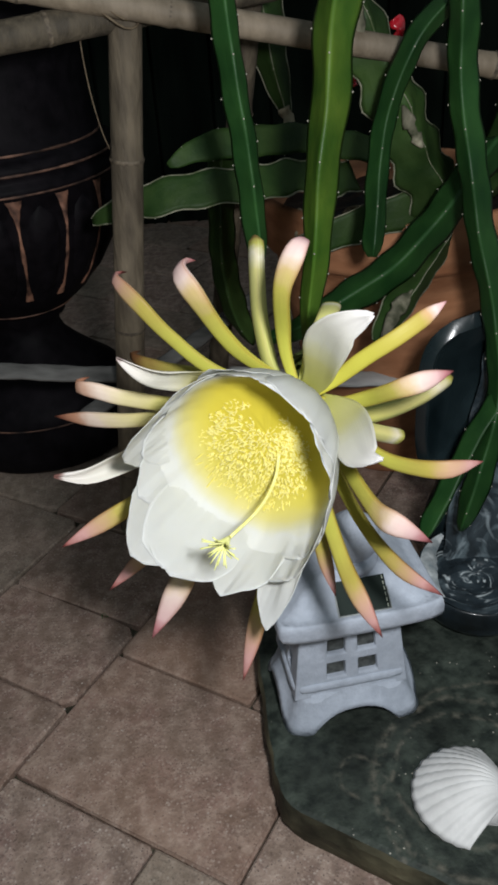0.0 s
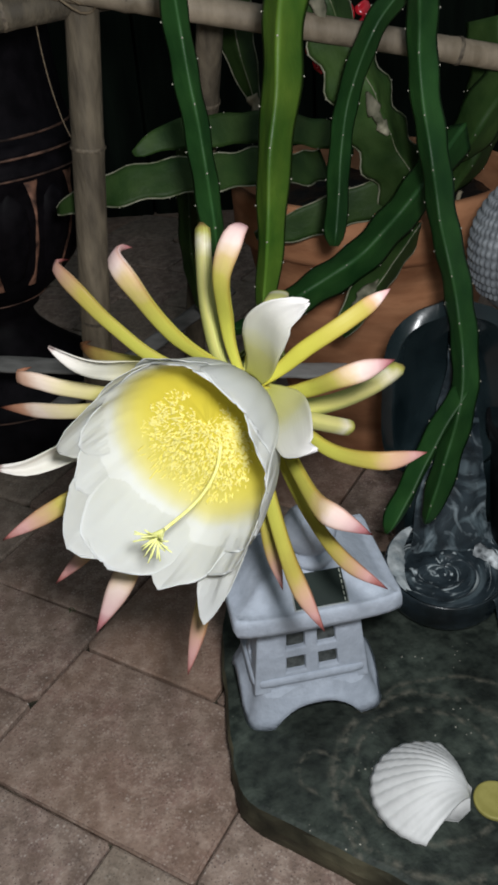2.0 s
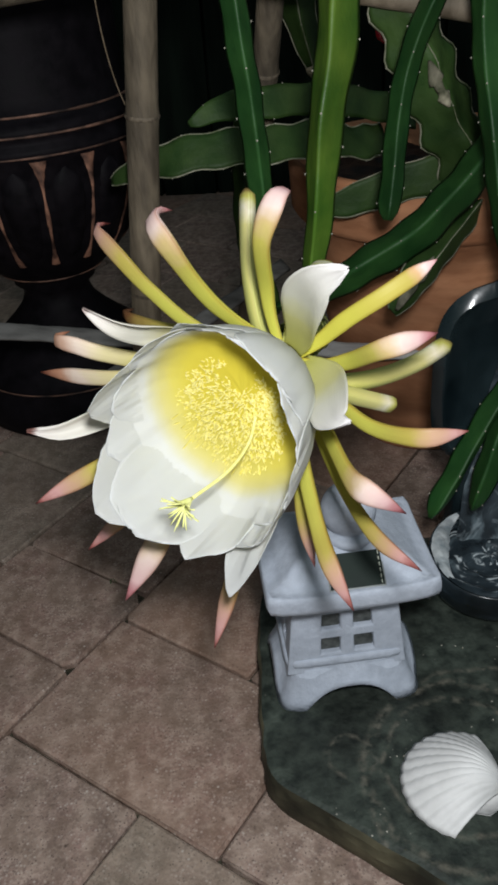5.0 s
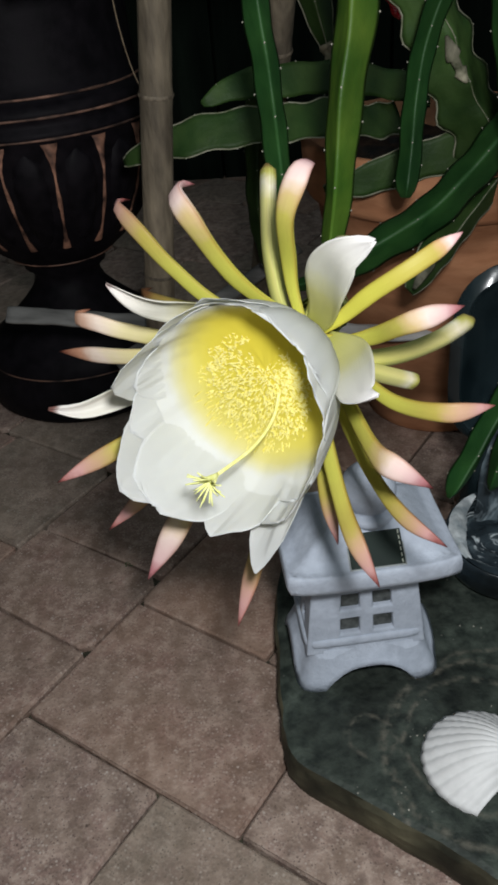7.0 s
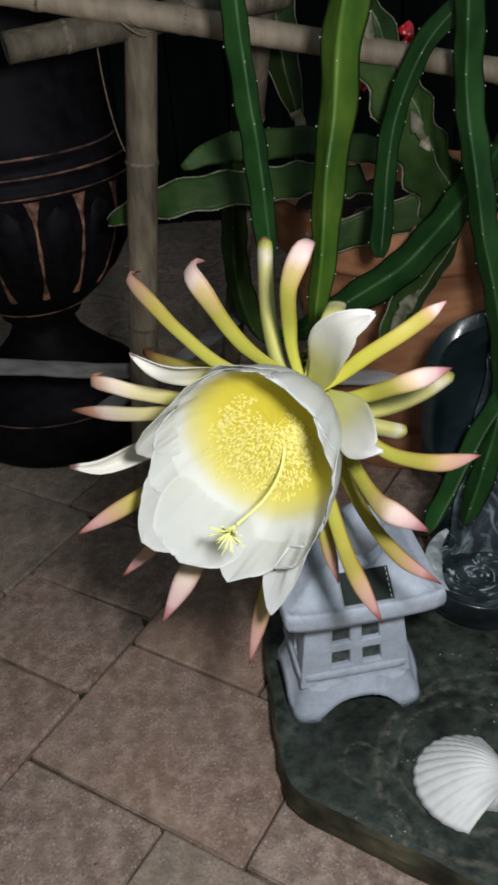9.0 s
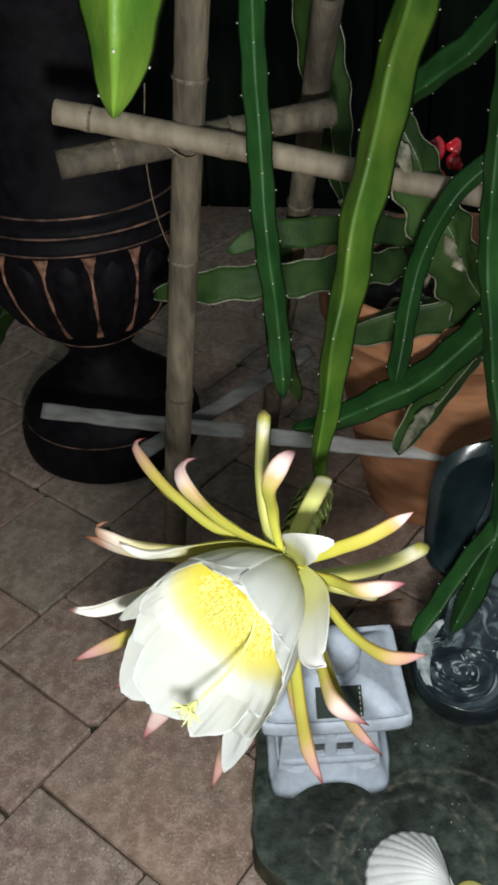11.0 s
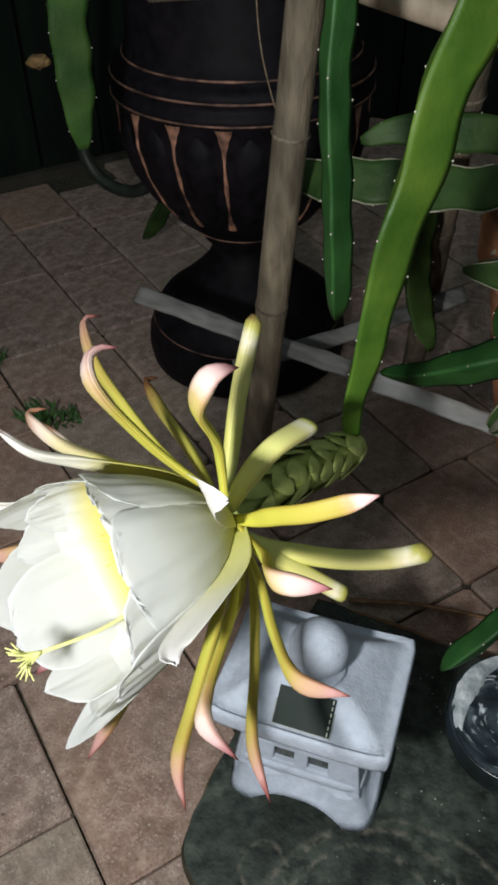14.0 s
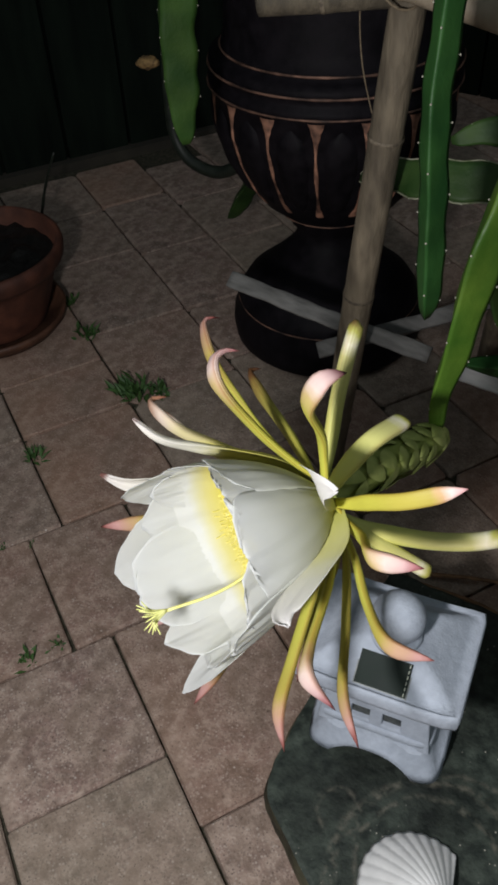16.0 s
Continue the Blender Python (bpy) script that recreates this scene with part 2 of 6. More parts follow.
# wet sparkle put into the colour: near-white specks on dark film
GLINT = surf("fountain_crinkled_film_glints", (0.05, 0.06, 0.065), (0.65, 0.68, 0.70), 110, 0.2, 0.8, 160, spec=0.6, big=40, vary=0.5)
PLASTIC = surf("black_plastic", (0.006, 0.006, 0.007), (0.012, 0.012, 0.013), 60, 0.35, 0.1)
RED = surf("red_foil", (0.45, 0.006, 0.015), (0.65, 0.02, 0.04), 60, 0.2, 0.3, 80, spec=0.6, coat=0.6)
WEED = surf("weed_green", (0.03, 0.075, 0.018), (0.06, 0.13, 0.03), 60, 0.6, 0.2)
CABLE = surf("black_hose", (0.010, 0.014, 0.010), (0.022, 0.028, 0.02), 60, 0.5, 0.2)
TWINE = surf("twine", (0.09, 0.065, 0.04), (0.18, 0.14, 0.09), 200, 0.8, 0.2)
DRY_BUD = surf("dry_bud", (0.06, 0.035, 0.012), (0.24, 0.15, 0.055), 260, 0.8, 0.6, 400)
STRAW = surf("dry_twig", (0.17, 0.09, 0.045), (0.32, 0.18, 0.09), 120, 0.7, 0.3)
DRY = surf("dry_cactus_bark", (0.20, 0.17, 0.11), (0.42, 0.37, 0.26), 60, 0.8, 0.6, 120)
DRY_DARK = surf("dried_stem_skin", (0.045, 0.050, 0.025), (0.36, 0.33, 0.24), 55, 0.8, 0.7, 130, big=30, vary=0.5)
BED = surf("joint_sand", (0.022, 0.022, 0.013), (0.090, 0.078, 0.052), 140, 0.95, 0.8, 300)
SLATE_EDGE = surf("slate_edge_stained", (0.022, 0.022, 0.014), (0.115, 0.105, 0.065), 24, 0.7, 0.6, 120, spec=0.25, big=10, vary=0.6)
EARTH = surf("dark_ground", (0.03, 0.026, 0.02), (0.055, 0.048, 0.036), 12, 0.95, 0.5)
FENCE = surf("dark_fence_paint", (0.004, 0.007, 0.005), (0.010, 0.016, 0.011), 30, 0.9, 0.3, spec=0.1, stretch=(1, 1, 0.15))


def paver_material():
    """Pinkish-brown clay paver: mottled, with dark blotches, pale grit and a tint of its own for each piece."""
    m = surf("paver_clay", (0.218, 0.156, 0.122), (0.42, 0.320, 0.262), 38, 0.9, 0.7, 260, spec=0.2, big=9, vary=0.18, rand=0.12)
    nt = m.node_tree
    n, ln = nt.nodes, nt.links
    b = n["Principled BSDF"]
    sock = b.inputs["Base Color"].links[0].from_socket
    tc = n.new("ShaderNodeTexCoord")

    def noise_mask(scale, lo, hi, detail=4):
        t = n.new("ShaderNodeTexNoise")
        t.inputs["Scale"].default_value, t.inputs["Detail"].default_value = scale, detail
        ln.new(tc.outputs["Object"], t.inputs["Vector"])
        r = n.new("ShaderNodeValToRGB")
        r.color_ramp.elements[0].position, r.color_ramp.elements[1].position = lo, hi
        ln.new(t.outputs["Fac"], r.inputs["Fac"])
        return r.outputs["Color"]

    def grit(scale, lo, hi):
        t = n.new("ShaderNodeTexVoronoi")
        t.inputs["Scale"].default_value = scale
        ln.new(tc.outputs["Object"], t.inputs["Vector"])
        r = n.new("ShaderNodeValToRGB")
        r.color_ramp.elements[0].position, r.color_ramp.elements[1].position = lo, hi
        r.color_ramp.elements[0].color, r.color_ramp.elements[1].color = (1, 1, 1, 1), (0, 0, 0, 1)
        ln.new(t.outputs["Distance"], r.inputs["Fac"])
        return r.outputs["Color"]

    def both(a, b_, share):
        k = n.new("ShaderNodeMath")
        k.operation = "MULTIPLY"
        ln.new(a, k.inputs[0])
        ln.new(b_, k.inputs[1])
        q = n.new("ShaderNodeMath")
        q.operation = "MULTIPLY"
        q.inputs[1].default_value = share
        ln.new(k.outputs["Value"], q.inputs[0])
        return q.outputs["Value"]

    def lay(fac, colour):
        nonlocal sock
        mx = n.new("ShaderNodeMix")
        mx.data_type = "RGBA"
        mx.inputs["B"].default_value = (*colour, 1)
        ln.new(fac, mx.inputs["Factor"])
        ln.new(sock, mx.inputs["A"])
        sock = mx.outputs["Result"]
    lay(both(noise_mask(14, 0.45, 0.7), noise_mask(90, 0.30, 0.62), 0.85), (0.11, 0.078, 0.066))
    lay(both(noise_mask(20, 0.44, 0.62), noise_mask(60, 0.30, 0.60), 0.55), (0.27, 0.165, 0.145))
    lay(both(noise_mask(75, 0.50, 0.62), noise_mask(9, 0.25, 0.6), 0.40), (0.50, 0.40, 0.335))
    lay(both(noise_mask(62, 0.56, 0.66), noise_mask(16, 0.3, 0.6), 0.50), (0.17, 0.115, 0.098))
    lay(both(noise_mask(260, 0.50, 0.66, 2), noise_mask(26, 0.30, 0.62), 0.55), (0.13, 0.092, 0.078))
    lay(both(noise_mask(340, 0.54, 0.68, 2), noise_mask(40, 0.30, 0.62), 0.32), (0.60, 0.52, 0.45))
    lay(both(grit(330, 0.18, 0.34), noise_mask(150, 0.42, 0.58), 0.75), (0.09, 0.062, 0.054))
    lay(both(grit(230, 0.14, 0.34), noise_mask(60, 0.46, 0.58), 0.55), (0.56, 0.48, 0.42))
    lay(both(grit(105, 0.05, 0.17), noise_mask(45, 0.50, 0.58), 0.65), (0.66, 0.60, 0.54))
    lay(both(grit(48, 0.03, 0.07), noise_mask(26, 0.56, 0.60), 0.9), (0.74, 0.70, 0.65))
    lay(both(grit(40, 0.03, 0.09), noise_mask(24, 0.54, 0.60), 0.85), (0.07, 0.05, 0.042))
    oi = n.new("ShaderNodeObjectInfo")
    r3 = n.new("ShaderNodeValToRGB")
    r3.color_ramp.elements[0].position, r3.color_ramp.elements[1].position = 0.55, 0.90
    ln.new(oi.outputs["Random"], r3.inputs["Fac"])
    lay(both(r3.outputs["Color"], noise_mask(10, 0.2, 0.6), 0.42), (0.20, 0.185, 0.135))
    r4 = n.new("ShaderNodeValToRGB")
    r4.color_ramp.elements[0].position, r4.color_ramp.elements[1].position = 0.05, 0.40
    r4.color_ramp.elements[0].color, r4.color_ramp.elements[1].color = (1, 1, 1, 1), (0, 0, 0, 1)
    ln.new(oi.outputs["Random"], r4.inputs["Fac"])
    lay(both(r4.outputs["Color"], noise_mask(8, 0.2, 0.65), 0.45), (0.40, 0.235, 0.155))
    ln.new(sock, b.inputs["Base Color"])
    return m


def slab_material():
    """Dark green-black slate with water rings and pale scuffs."""
    m = surf("slate", (0.014, 0.019, 0.016), (0.050, 0.062, 0.050), 85, 0.6, 0.5, 260, spec=0.3, big=16, vary=0.50)
    nt = m.node_tree
    n, ln = nt.nodes, nt.links
    b = n["Principled BSDF"]
    old = b.inputs["Base Color"].links[0].from_socket
    tc = n.new("ShaderNodeTexCoord")
    total = None
    for cx, cy, r, wd in ((0.258, 0.480, 0.088, 0.006), (0.250, 0.486, 0.064, 0.004), (0.160, 0.490, 0.020, 0.004), (0.285, 0.47, 0.115, 0.004)):
        sub = n.new("ShaderNodeVectorMath")
        sub.operation = "SUBTRACT"
        sub.inputs[1].default_value = (cx, cy, 0.042)
        ln.new(tc.outputs["Object"], sub.inputs[0])
        le = n.new("ShaderNodeVectorMath")
        le.operation = "LENGTH"
        ln.new(sub.outputs["Vector"], le.inputs[0])
        nz = n.new("ShaderNodeTexNoise")
        nz.inputs["Scale"].default_value, nz.inputs["Detail"].default_value = 30, 4
        ln.new(tc.outputs["Object"], nz.inputs["Vector"])
        ad = n.new("ShaderNodeMath")
        ad.operation = "MULTIPLY_ADD"
        ad.inputs[1].default_value, ad.inputs[2].default_value = 0.014, -0.007
        ln.new(nz.outputs["Fac"], ad.inputs[0])
        su = n.new("ShaderNodeMath")
        su.operation = "ADD"
        ln.new(le.outputs["Value"], su.inputs[0])
        ln.new(ad.outputs["Value"], su.inputs[1])
        cmp_ = n.new("ShaderNodeMath")
        cmp_.operation = "SUBTRACT"
        cmp_.inputs[1].default_value = r
        ln.new(su.outputs["Value"], cmp_.inputs[0])
        ab = n.new("ShaderNodeMath")
        ab.operation = "ABSOLUTE"
        ln.new(cmp_.outputs["Value"], ab.inputs[0])
        mr = n.new("ShaderNodeMapRange")
        mr.inputs["From Min"].default_value, mr.inputs["From Max"].default_value = 0.0, wd
        mr.inputs["To Min"].default_value, mr.inputs["To Max"].default_value = 1.0, 0.0
        ln.new(ab.outputs["Value"], mr.inputs["Value"])
        if total is None:
            total = mr.outputs["Result"]
        else:
            mxm = n.new("ShaderNodeMath")
            mxm.operation = "MAXIMUM"
            ln.new(total, mxm.inputs[0])
            ln.new(mr.outputs["Result"], mxm.inputs[1])
            total = mxm.outputs["Value"]
    gate = n.new("ShaderNodeTexNoise")
    gate.inputs["Scale"].default_value, gate.inputs["Detail"].default_value = 120, 6
    ln.new(tc.outputs["Object"], gate.inputs["Vector"])
    r2 = n.new("ShaderNodeValToRGB")
    r2.color_ramp.elements[0].position, r2.color_ramp.elements[1].position = 0.42, 0.75
    ln.new(gate.outputs["Fac"], r2.inputs["Fac"])
    mu = n.new("ShaderNodeMath")
    mu.operation = "MULTIPLY"
    ln.new(total, mu.inputs[0])
    ln.new(r2.outputs["Color"], mu.inputs[1])
    mx = n.new("ShaderNodeMix")
    mx.data_type = "RGBA"
    mx.inputs["B"].default_value = (0.150, 0.140, 0.110, 1)
    ln.new(mu.outputs["Value"], mx.inputs["Factor"])
    ln.new(old, mx.inputs["A"])
    sand = n.new("ShaderNodeTexVoronoi")
    sand.inputs["Scale"].default_value = 150
    ln.new(tc.outputs["Object"], sand.inputs["Vector"])
    sr = n.new("ShaderNodeValToRGB")
    sr.color_ramp.elements[0].position, sr.color_ramp.elements[1].position = 0.08, 0.14
    sr.color_ramp.elements[0].color, sr.color_ramp.elements[1].color = (1, 1, 1, 1), (0, 0, 0, 1)
    ln.new(sand.outputs["Distance"], sr.inputs["Fac"])
    where = n.new("ShaderNodeTexNoise")
    where.inputs["Scale"].default_value, where.inputs["Detail"].default_value = 22, 5
    ln.new(tc.outputs["Object"], where.inputs["Vector"])
    wr = n.new("ShaderNodeValToRGB")
    wr.color_ramp.elements[0].position, wr.color_ramp.elements[1].position = 0.54, 0.62
    ln.new(where.outputs["Fac"], wr.inputs["Fac"])
    sm = n.new("ShaderNodeMath")
    sm.operation = "MULTIPLY"
    ln.new(sr.outputs["Color"], sm.inputs[0])
    ln.new(wr.outputs["Color"], sm.inputs[1])
    mg = n.new("ShaderNodeMix")
    mg.data_type = "RGBA"
    mg.inputs["B"].default_value = (0.42, 0.40, 0.34, 1)
    ln.new(sm.outputs["Value"], mg.inputs["Factor"])
    ln.new(mx.outputs["Result"], mg.inputs["A"])
    ln.new(mg.outputs["Result"], b.inputs["Base Color"])
    return m


def water_material(name, swirl=False):
    """Moving water in the fountain: dark and glossy, with foam and highlights painted in as pale streaks."""
    m = surf(name, (0.008, 0.013, 0.017), (0.036, 0.050, 0.060), 10, 0.25, 0.2, 60, spec=0.45, coat=0.15, big=20, vary=0.4)
    nt = m.node_tree
    n, ln = nt.nodes, nt.links
    for nd in n:
        if nd.type == "TEX_NOISE":
            nd.inputs["Distortion"].default_value = 2.2
    b = n["Principled BSDF"]
    old = b.inputs["Base Color"].links[0].from_socket
    tc = n.new("ShaderNodeTexCoord")
    # a broad and a narrow pale streak: foam, and shine put into the base colour
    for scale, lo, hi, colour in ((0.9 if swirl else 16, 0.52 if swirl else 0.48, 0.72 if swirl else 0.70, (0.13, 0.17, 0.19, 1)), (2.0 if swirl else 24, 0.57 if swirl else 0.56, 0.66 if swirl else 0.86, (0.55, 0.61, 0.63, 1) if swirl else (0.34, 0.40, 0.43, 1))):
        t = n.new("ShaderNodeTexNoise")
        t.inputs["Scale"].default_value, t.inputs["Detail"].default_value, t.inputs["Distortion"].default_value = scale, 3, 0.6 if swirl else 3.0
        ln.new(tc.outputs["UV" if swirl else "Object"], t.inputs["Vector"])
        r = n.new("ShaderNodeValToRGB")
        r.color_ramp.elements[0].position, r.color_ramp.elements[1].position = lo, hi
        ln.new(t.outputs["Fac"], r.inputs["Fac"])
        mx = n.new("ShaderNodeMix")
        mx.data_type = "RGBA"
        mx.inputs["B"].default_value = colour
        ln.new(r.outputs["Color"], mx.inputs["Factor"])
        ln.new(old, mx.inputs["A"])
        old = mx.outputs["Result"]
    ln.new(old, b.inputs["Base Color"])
    return m


PAVER, SLATE, WATER, SWIRL = paver_material(), slab_material(), water_material("fountain_water"), water_material("swirling_water", True)

# ---- mesh tools ----


def mesh_ob(name, verts, faces, material, parent=None, uvs=None, smooth=True, label=""):
    me = bpy.data.meshes.new(name)
    me.from_pydata([tuple(v) for v in verts], [], faces)
    if uvs is not None:
        lay = me.uv_layers.new(name="UVMap")
        idx = [l.vertex_index for l in me.loops]
        for k, vi in enumerate(idx):
            lay.data[k].uv = uvs[vi]
    for p in me.polygons:
        p.use_smooth = smooth
    me.materials.append(material)
    me.update()
    ob = new(name, me)
    if parent is not None:
        ob.parent = parent
    if label:
        ob["label"] = label
    return ob


def part(name, bm, material, parent, label="", smooth=True):
    me = bpy.data.meshes.new(name)
    bm.to_mesh(me)
    bm.free()
    for p in me.polygons:
        p.use_smooth = smooth
    me.materials.append(material)
    ob = new(name, me)
    ob.parent = parent
    if label:
        ob["label"] = label
    return ob


def thing(name, label, category, group="", kind="", at=(0, 0, 0)):
    ob = new(name)
    ob.empty_display_size = 0.02
    ob.location = at
    return tagged(ob, label, category, group, kind)


def spline(pts, n):
    """n points evenly along a Catmull-Rom curve through pts, and the share of its length at each."""
    p = np.array(pts, float)
    p = np.vstack([2 * p[0] - p[1], p, 2 * p[-1] - p[-2]])
    out = []
    for i in range(1, len(p) - 2):
        for t in np.linspace(0, 1, 24, endpoint=i == len(p) - 3):
            a, b, c, d = p[i - 1:i + 3]
            out.append(0.5 * (2 * b + (c - a) * t + (2 * a - 5 * b + 4 * c - d) * t * t + (3 * b - a - 3 * c + d) * t ** 3))
    out = np.array(out)
    s = np.concatenate([[0], np.cumsum(np.linalg.norm(np.diff(out, axis=0), axis=1))])
    u = np.linspace(0, s[-1], n)
    return np.stack([np.interp(u, s, out[:, k]) for k in range(3)], 1), s[-1]


def frames(c, hint):
    """Tangent, side and normal at each point of a curve; hint: the normal to begin with."""
    t = np.gradient(c, axis=0)
    t /= np.linalg.norm(t, axis=1)[:, None]
    nrm = np.array(hint, float)
    ns = []
    for k in range(len(c)):
        nrm = nrm - t[k] * (nrm @ t[k])
        nrm /= np.linalg.norm(nrm)
        ns.append(nrm.copy())
    ns = np.array(ns)
    return t, np.cross(t, ns), ns


def sweep(pts, n, section, seg, hint=(0, -1, 0.2)):
    """A closed tube along pts. section(u, a) gives (side, normal) offsets at share u and angle a."""
    c, length = spline(pts, n)
    t, sd, nr = frames(c, hint)
    v, uv, f = [], [], []
    for k in range(n):
        u = k / (n - 1)
        for j in range(seg):
            a = 2 * math.pi * j / seg
            x, y = section(u, a)
            v.append(c[k] + sd[k] * x + nr[k] * y)
            uv.append((j / seg, u))
    for k in range(n - 1):
        for j in range(seg):
            f.append((k * seg + j, k * seg + (j + 1) % seg, (k + 1) * seg + (j + 1) % seg, (k + 1) * seg + j))
    f.append(tuple(range(seg - 1, -1, -1)))
    f.append(tuple((n - 1) * seg + j for j in range(seg)))
    return v, f, uv, length


def lathe(profile, seg=48, centre=(0, 0, 0)):
    v, f = [], []
    for r, z in profile:
        for j in range(seg):
            a = 2 * math.pi * j / seg
            v.append((centre[0] + r * math.cos(a), centre[1] + r * math.sin(a), centre[2] + z))
    for k in range(len(profile) - 1):
        for j in range(seg):
            f.append((k * seg + j, k * seg + (j + 1) % seg, (k + 1) * seg + (j + 1) % seg, (k + 1) * seg + j))
    f.append(tuple(range(seg - 1, -1, -1)))
    f.append(tuple((len(profile) - 1) * seg + j for j in range(seg)))
    return v, f


def balls(places, r, seg=5, rings=3):
    v, f = [], []
    for p in places:
        o = len(v)
        for i in range(rings + 2):
            th = math.pi * i / (rings + 1)
            for j in range(seg):
                a = 2 * math.pi * j / seg
                v.append((p[0] + r * math.sin(th) * math.cos(a), p[1] + r * math.sin(th) * math.sin(a), p[2] + r * math.cos(th)))
        for i in range(rings + 1):
            for j in range(seg):
                f.append((o + i * seg + j, o + (i + 1) * seg + j, o + (i + 1) * seg + (j + 1) % seg, o + i * seg + (j + 1) % seg))
    return v, f

# ---- the setting ----
ground = mesh_ob("ground", [(-40, -40, -0.06), (40, -40, -0.06), (40, 40, -0.06), (-40, 40, -0.06)], [(0, 1, 2, 3)], EARTH, smooth=False)
tagged(ground, "dark bare earth reaching away under the paving", "ground", kind="structure")


def board_wall(name, label, x0, y0, x1, y1, height):
    """A dark boarded fence with gaps between its upright boards."""
    wall = thing(name, label, "fence wall", kind="structure")
    d = Vector((x1 - x0, y1 - y0, 0))
    length = d.length
    d.normalize()
    nrm = Vector((-d.y, d.x, 0))
    count = int(length / 0.145)
    for k in range(count):
        a, b = k * length / count + 0.004, (k + 1) * length / count - 0.004
        base = Vector((x0, y0, -0.05))
        q = [base + d * a, base + d * b]
        v = [q[0], q[1], q[1] + nrm * 0.02, q[0] + nrm * 0.02]
        v += [p + Vector((0, 0, height)) for p in v]
        mesh_ob("fence_board", v, [(0, 1, 2, 3), (7, 6, 5, 4), (0, 4, 5, 1), (1, 5, 6, 2), (2, 6, 7, 3), (3, 7, 4, 0)], FENCE, wall, smooth=False)
    base = Vector((x0, y0, -0.05)) + nrm * 0.021
    v = [base, base + d * length, base + d * length + nrm * 0.02, base + nrm * 0.02]
    v += [p + Vector((0, 0, height)) for p in v]
    mesh_ob("backing", v, [(0, 1, 2, 3), (7, 6, 5, 4), (0, 4, 5, 1), (1, 5, 6, 2), (2, 6, 7, 3), (3, 7, 4, 0)], FENCE, wall, smooth=False)
    return wall


board_wall("wall_north", "dark boarded garden fence behind the plants, at night", -3.2, 2.25, 2.6, 2.25, 1.9)
board_wall("wall_west", "dark boarded garden fence at the edge of the paving", -2.74, -1.55, -0.66, 2.22, 1.9)
kerb_v = [(-2.30, -0.80, -0.02), (-0.70, 2.10, -0.02), (-0.73, 2.115, -0.02), (-2.33, -0.785, -0.02)]
kerb_v += [(x, y, 0.012) for x, y, z in kerb_v]
kerb = mesh_ob("kerb", kerb_v, [(4, 5, 6, 7), (0, 1, 5, 4), (1, 2, 6, 5), (2, 3, 7, 6), (3, 0, 4, 7)], EARTH, smooth=False)
tagged(kerb, "low pale concrete edging along the paving", "kerb", kind="structure")

# ---- stone slab under the lantern ----


def stone_slab():
    rng = random.Random(4)
    edge = [(0.074, 0.762), (0.069, 0.643), (0.076, 0.566), (0.082, 0.500), (0.086, 0.479), (0.096, 0.464), (0.113, 0.453), (0.205, 0.397), (0.330, 0.315), (0.52, 0.285), (0.64, 0.44), (0.63, 0.70), (0.50, 0.785), (0.25, 0.775)]
    pts = []
    for (ax, ay), (bx, by) in zip(edge, edge[1:] + edge[:1]):
        n = max(2, int(math.hypot(bx - ax, by - ay) / 0.014))
        for k in range(n):
            j = 0.0016
            pts.append((ax + (bx - ax) * k / n + rng.uniform(-j, j), ay + (by - ay) * k / n + rng.uniform(-j, j)))
    cx, cy = 0.33, 0.54
    rings = []
    for shrink, z in ((0.004, 0.001), (0.001, 0.012), (0.0, 0.024), (0.001, 0.035), (0.003, 0.0405), (0.008, 0.042)):
        ring = []
        for k, (x, y) in enumerate(pts):
            d = math.hypot(x - cx, y - cy)
            s = 1 - (shrink + (0.0035 * noise.noise((x * 60, y * 60, z * 120)) if 0.005 < z < 0.038 else 0)) / d
            ring.append((cx + (x - cx) * s, cy + (y - cy) * s, z + 0.0008 * noise.noise((x * 40, y * 40, 1))))
        rings.append(ring)
    v = [p for r in rings for p in r]
    n = len(pts)
    f = [tuple(range(n - 1, -1, -1))]
    for k in range(len(rings) - 1):
        f += [(k * n + j, k * n + (j + 1) % n, (k + 1) * n + (j + 1) % n, (k + 1) * n + j) for j in range(n)]
    f.append(tuple((len(rings) - 1) * n + j for j in range(n)))
    ob = mesh_ob("stone_slab", v, f, SLATE, smooth=False)
    ob.data.materials.append(SLATE_EDGE)
    for p in ob.data.polygons:
        if p.index <= 4 * n:
            p.material_index = 1
    return tagged(ob, "dark green-black slate slab with chipped edges lying on the paving", "stone slab")


stone_slab()

# ---- solar pagoda lantern ----


def box_faces():
    return [(0, 3, 2, 1), (4, 5, 6, 7), (0, 1, 5, 4), (1, 2, 6, 5), (2, 3, 7, 6), (3, 0, 4, 7)]


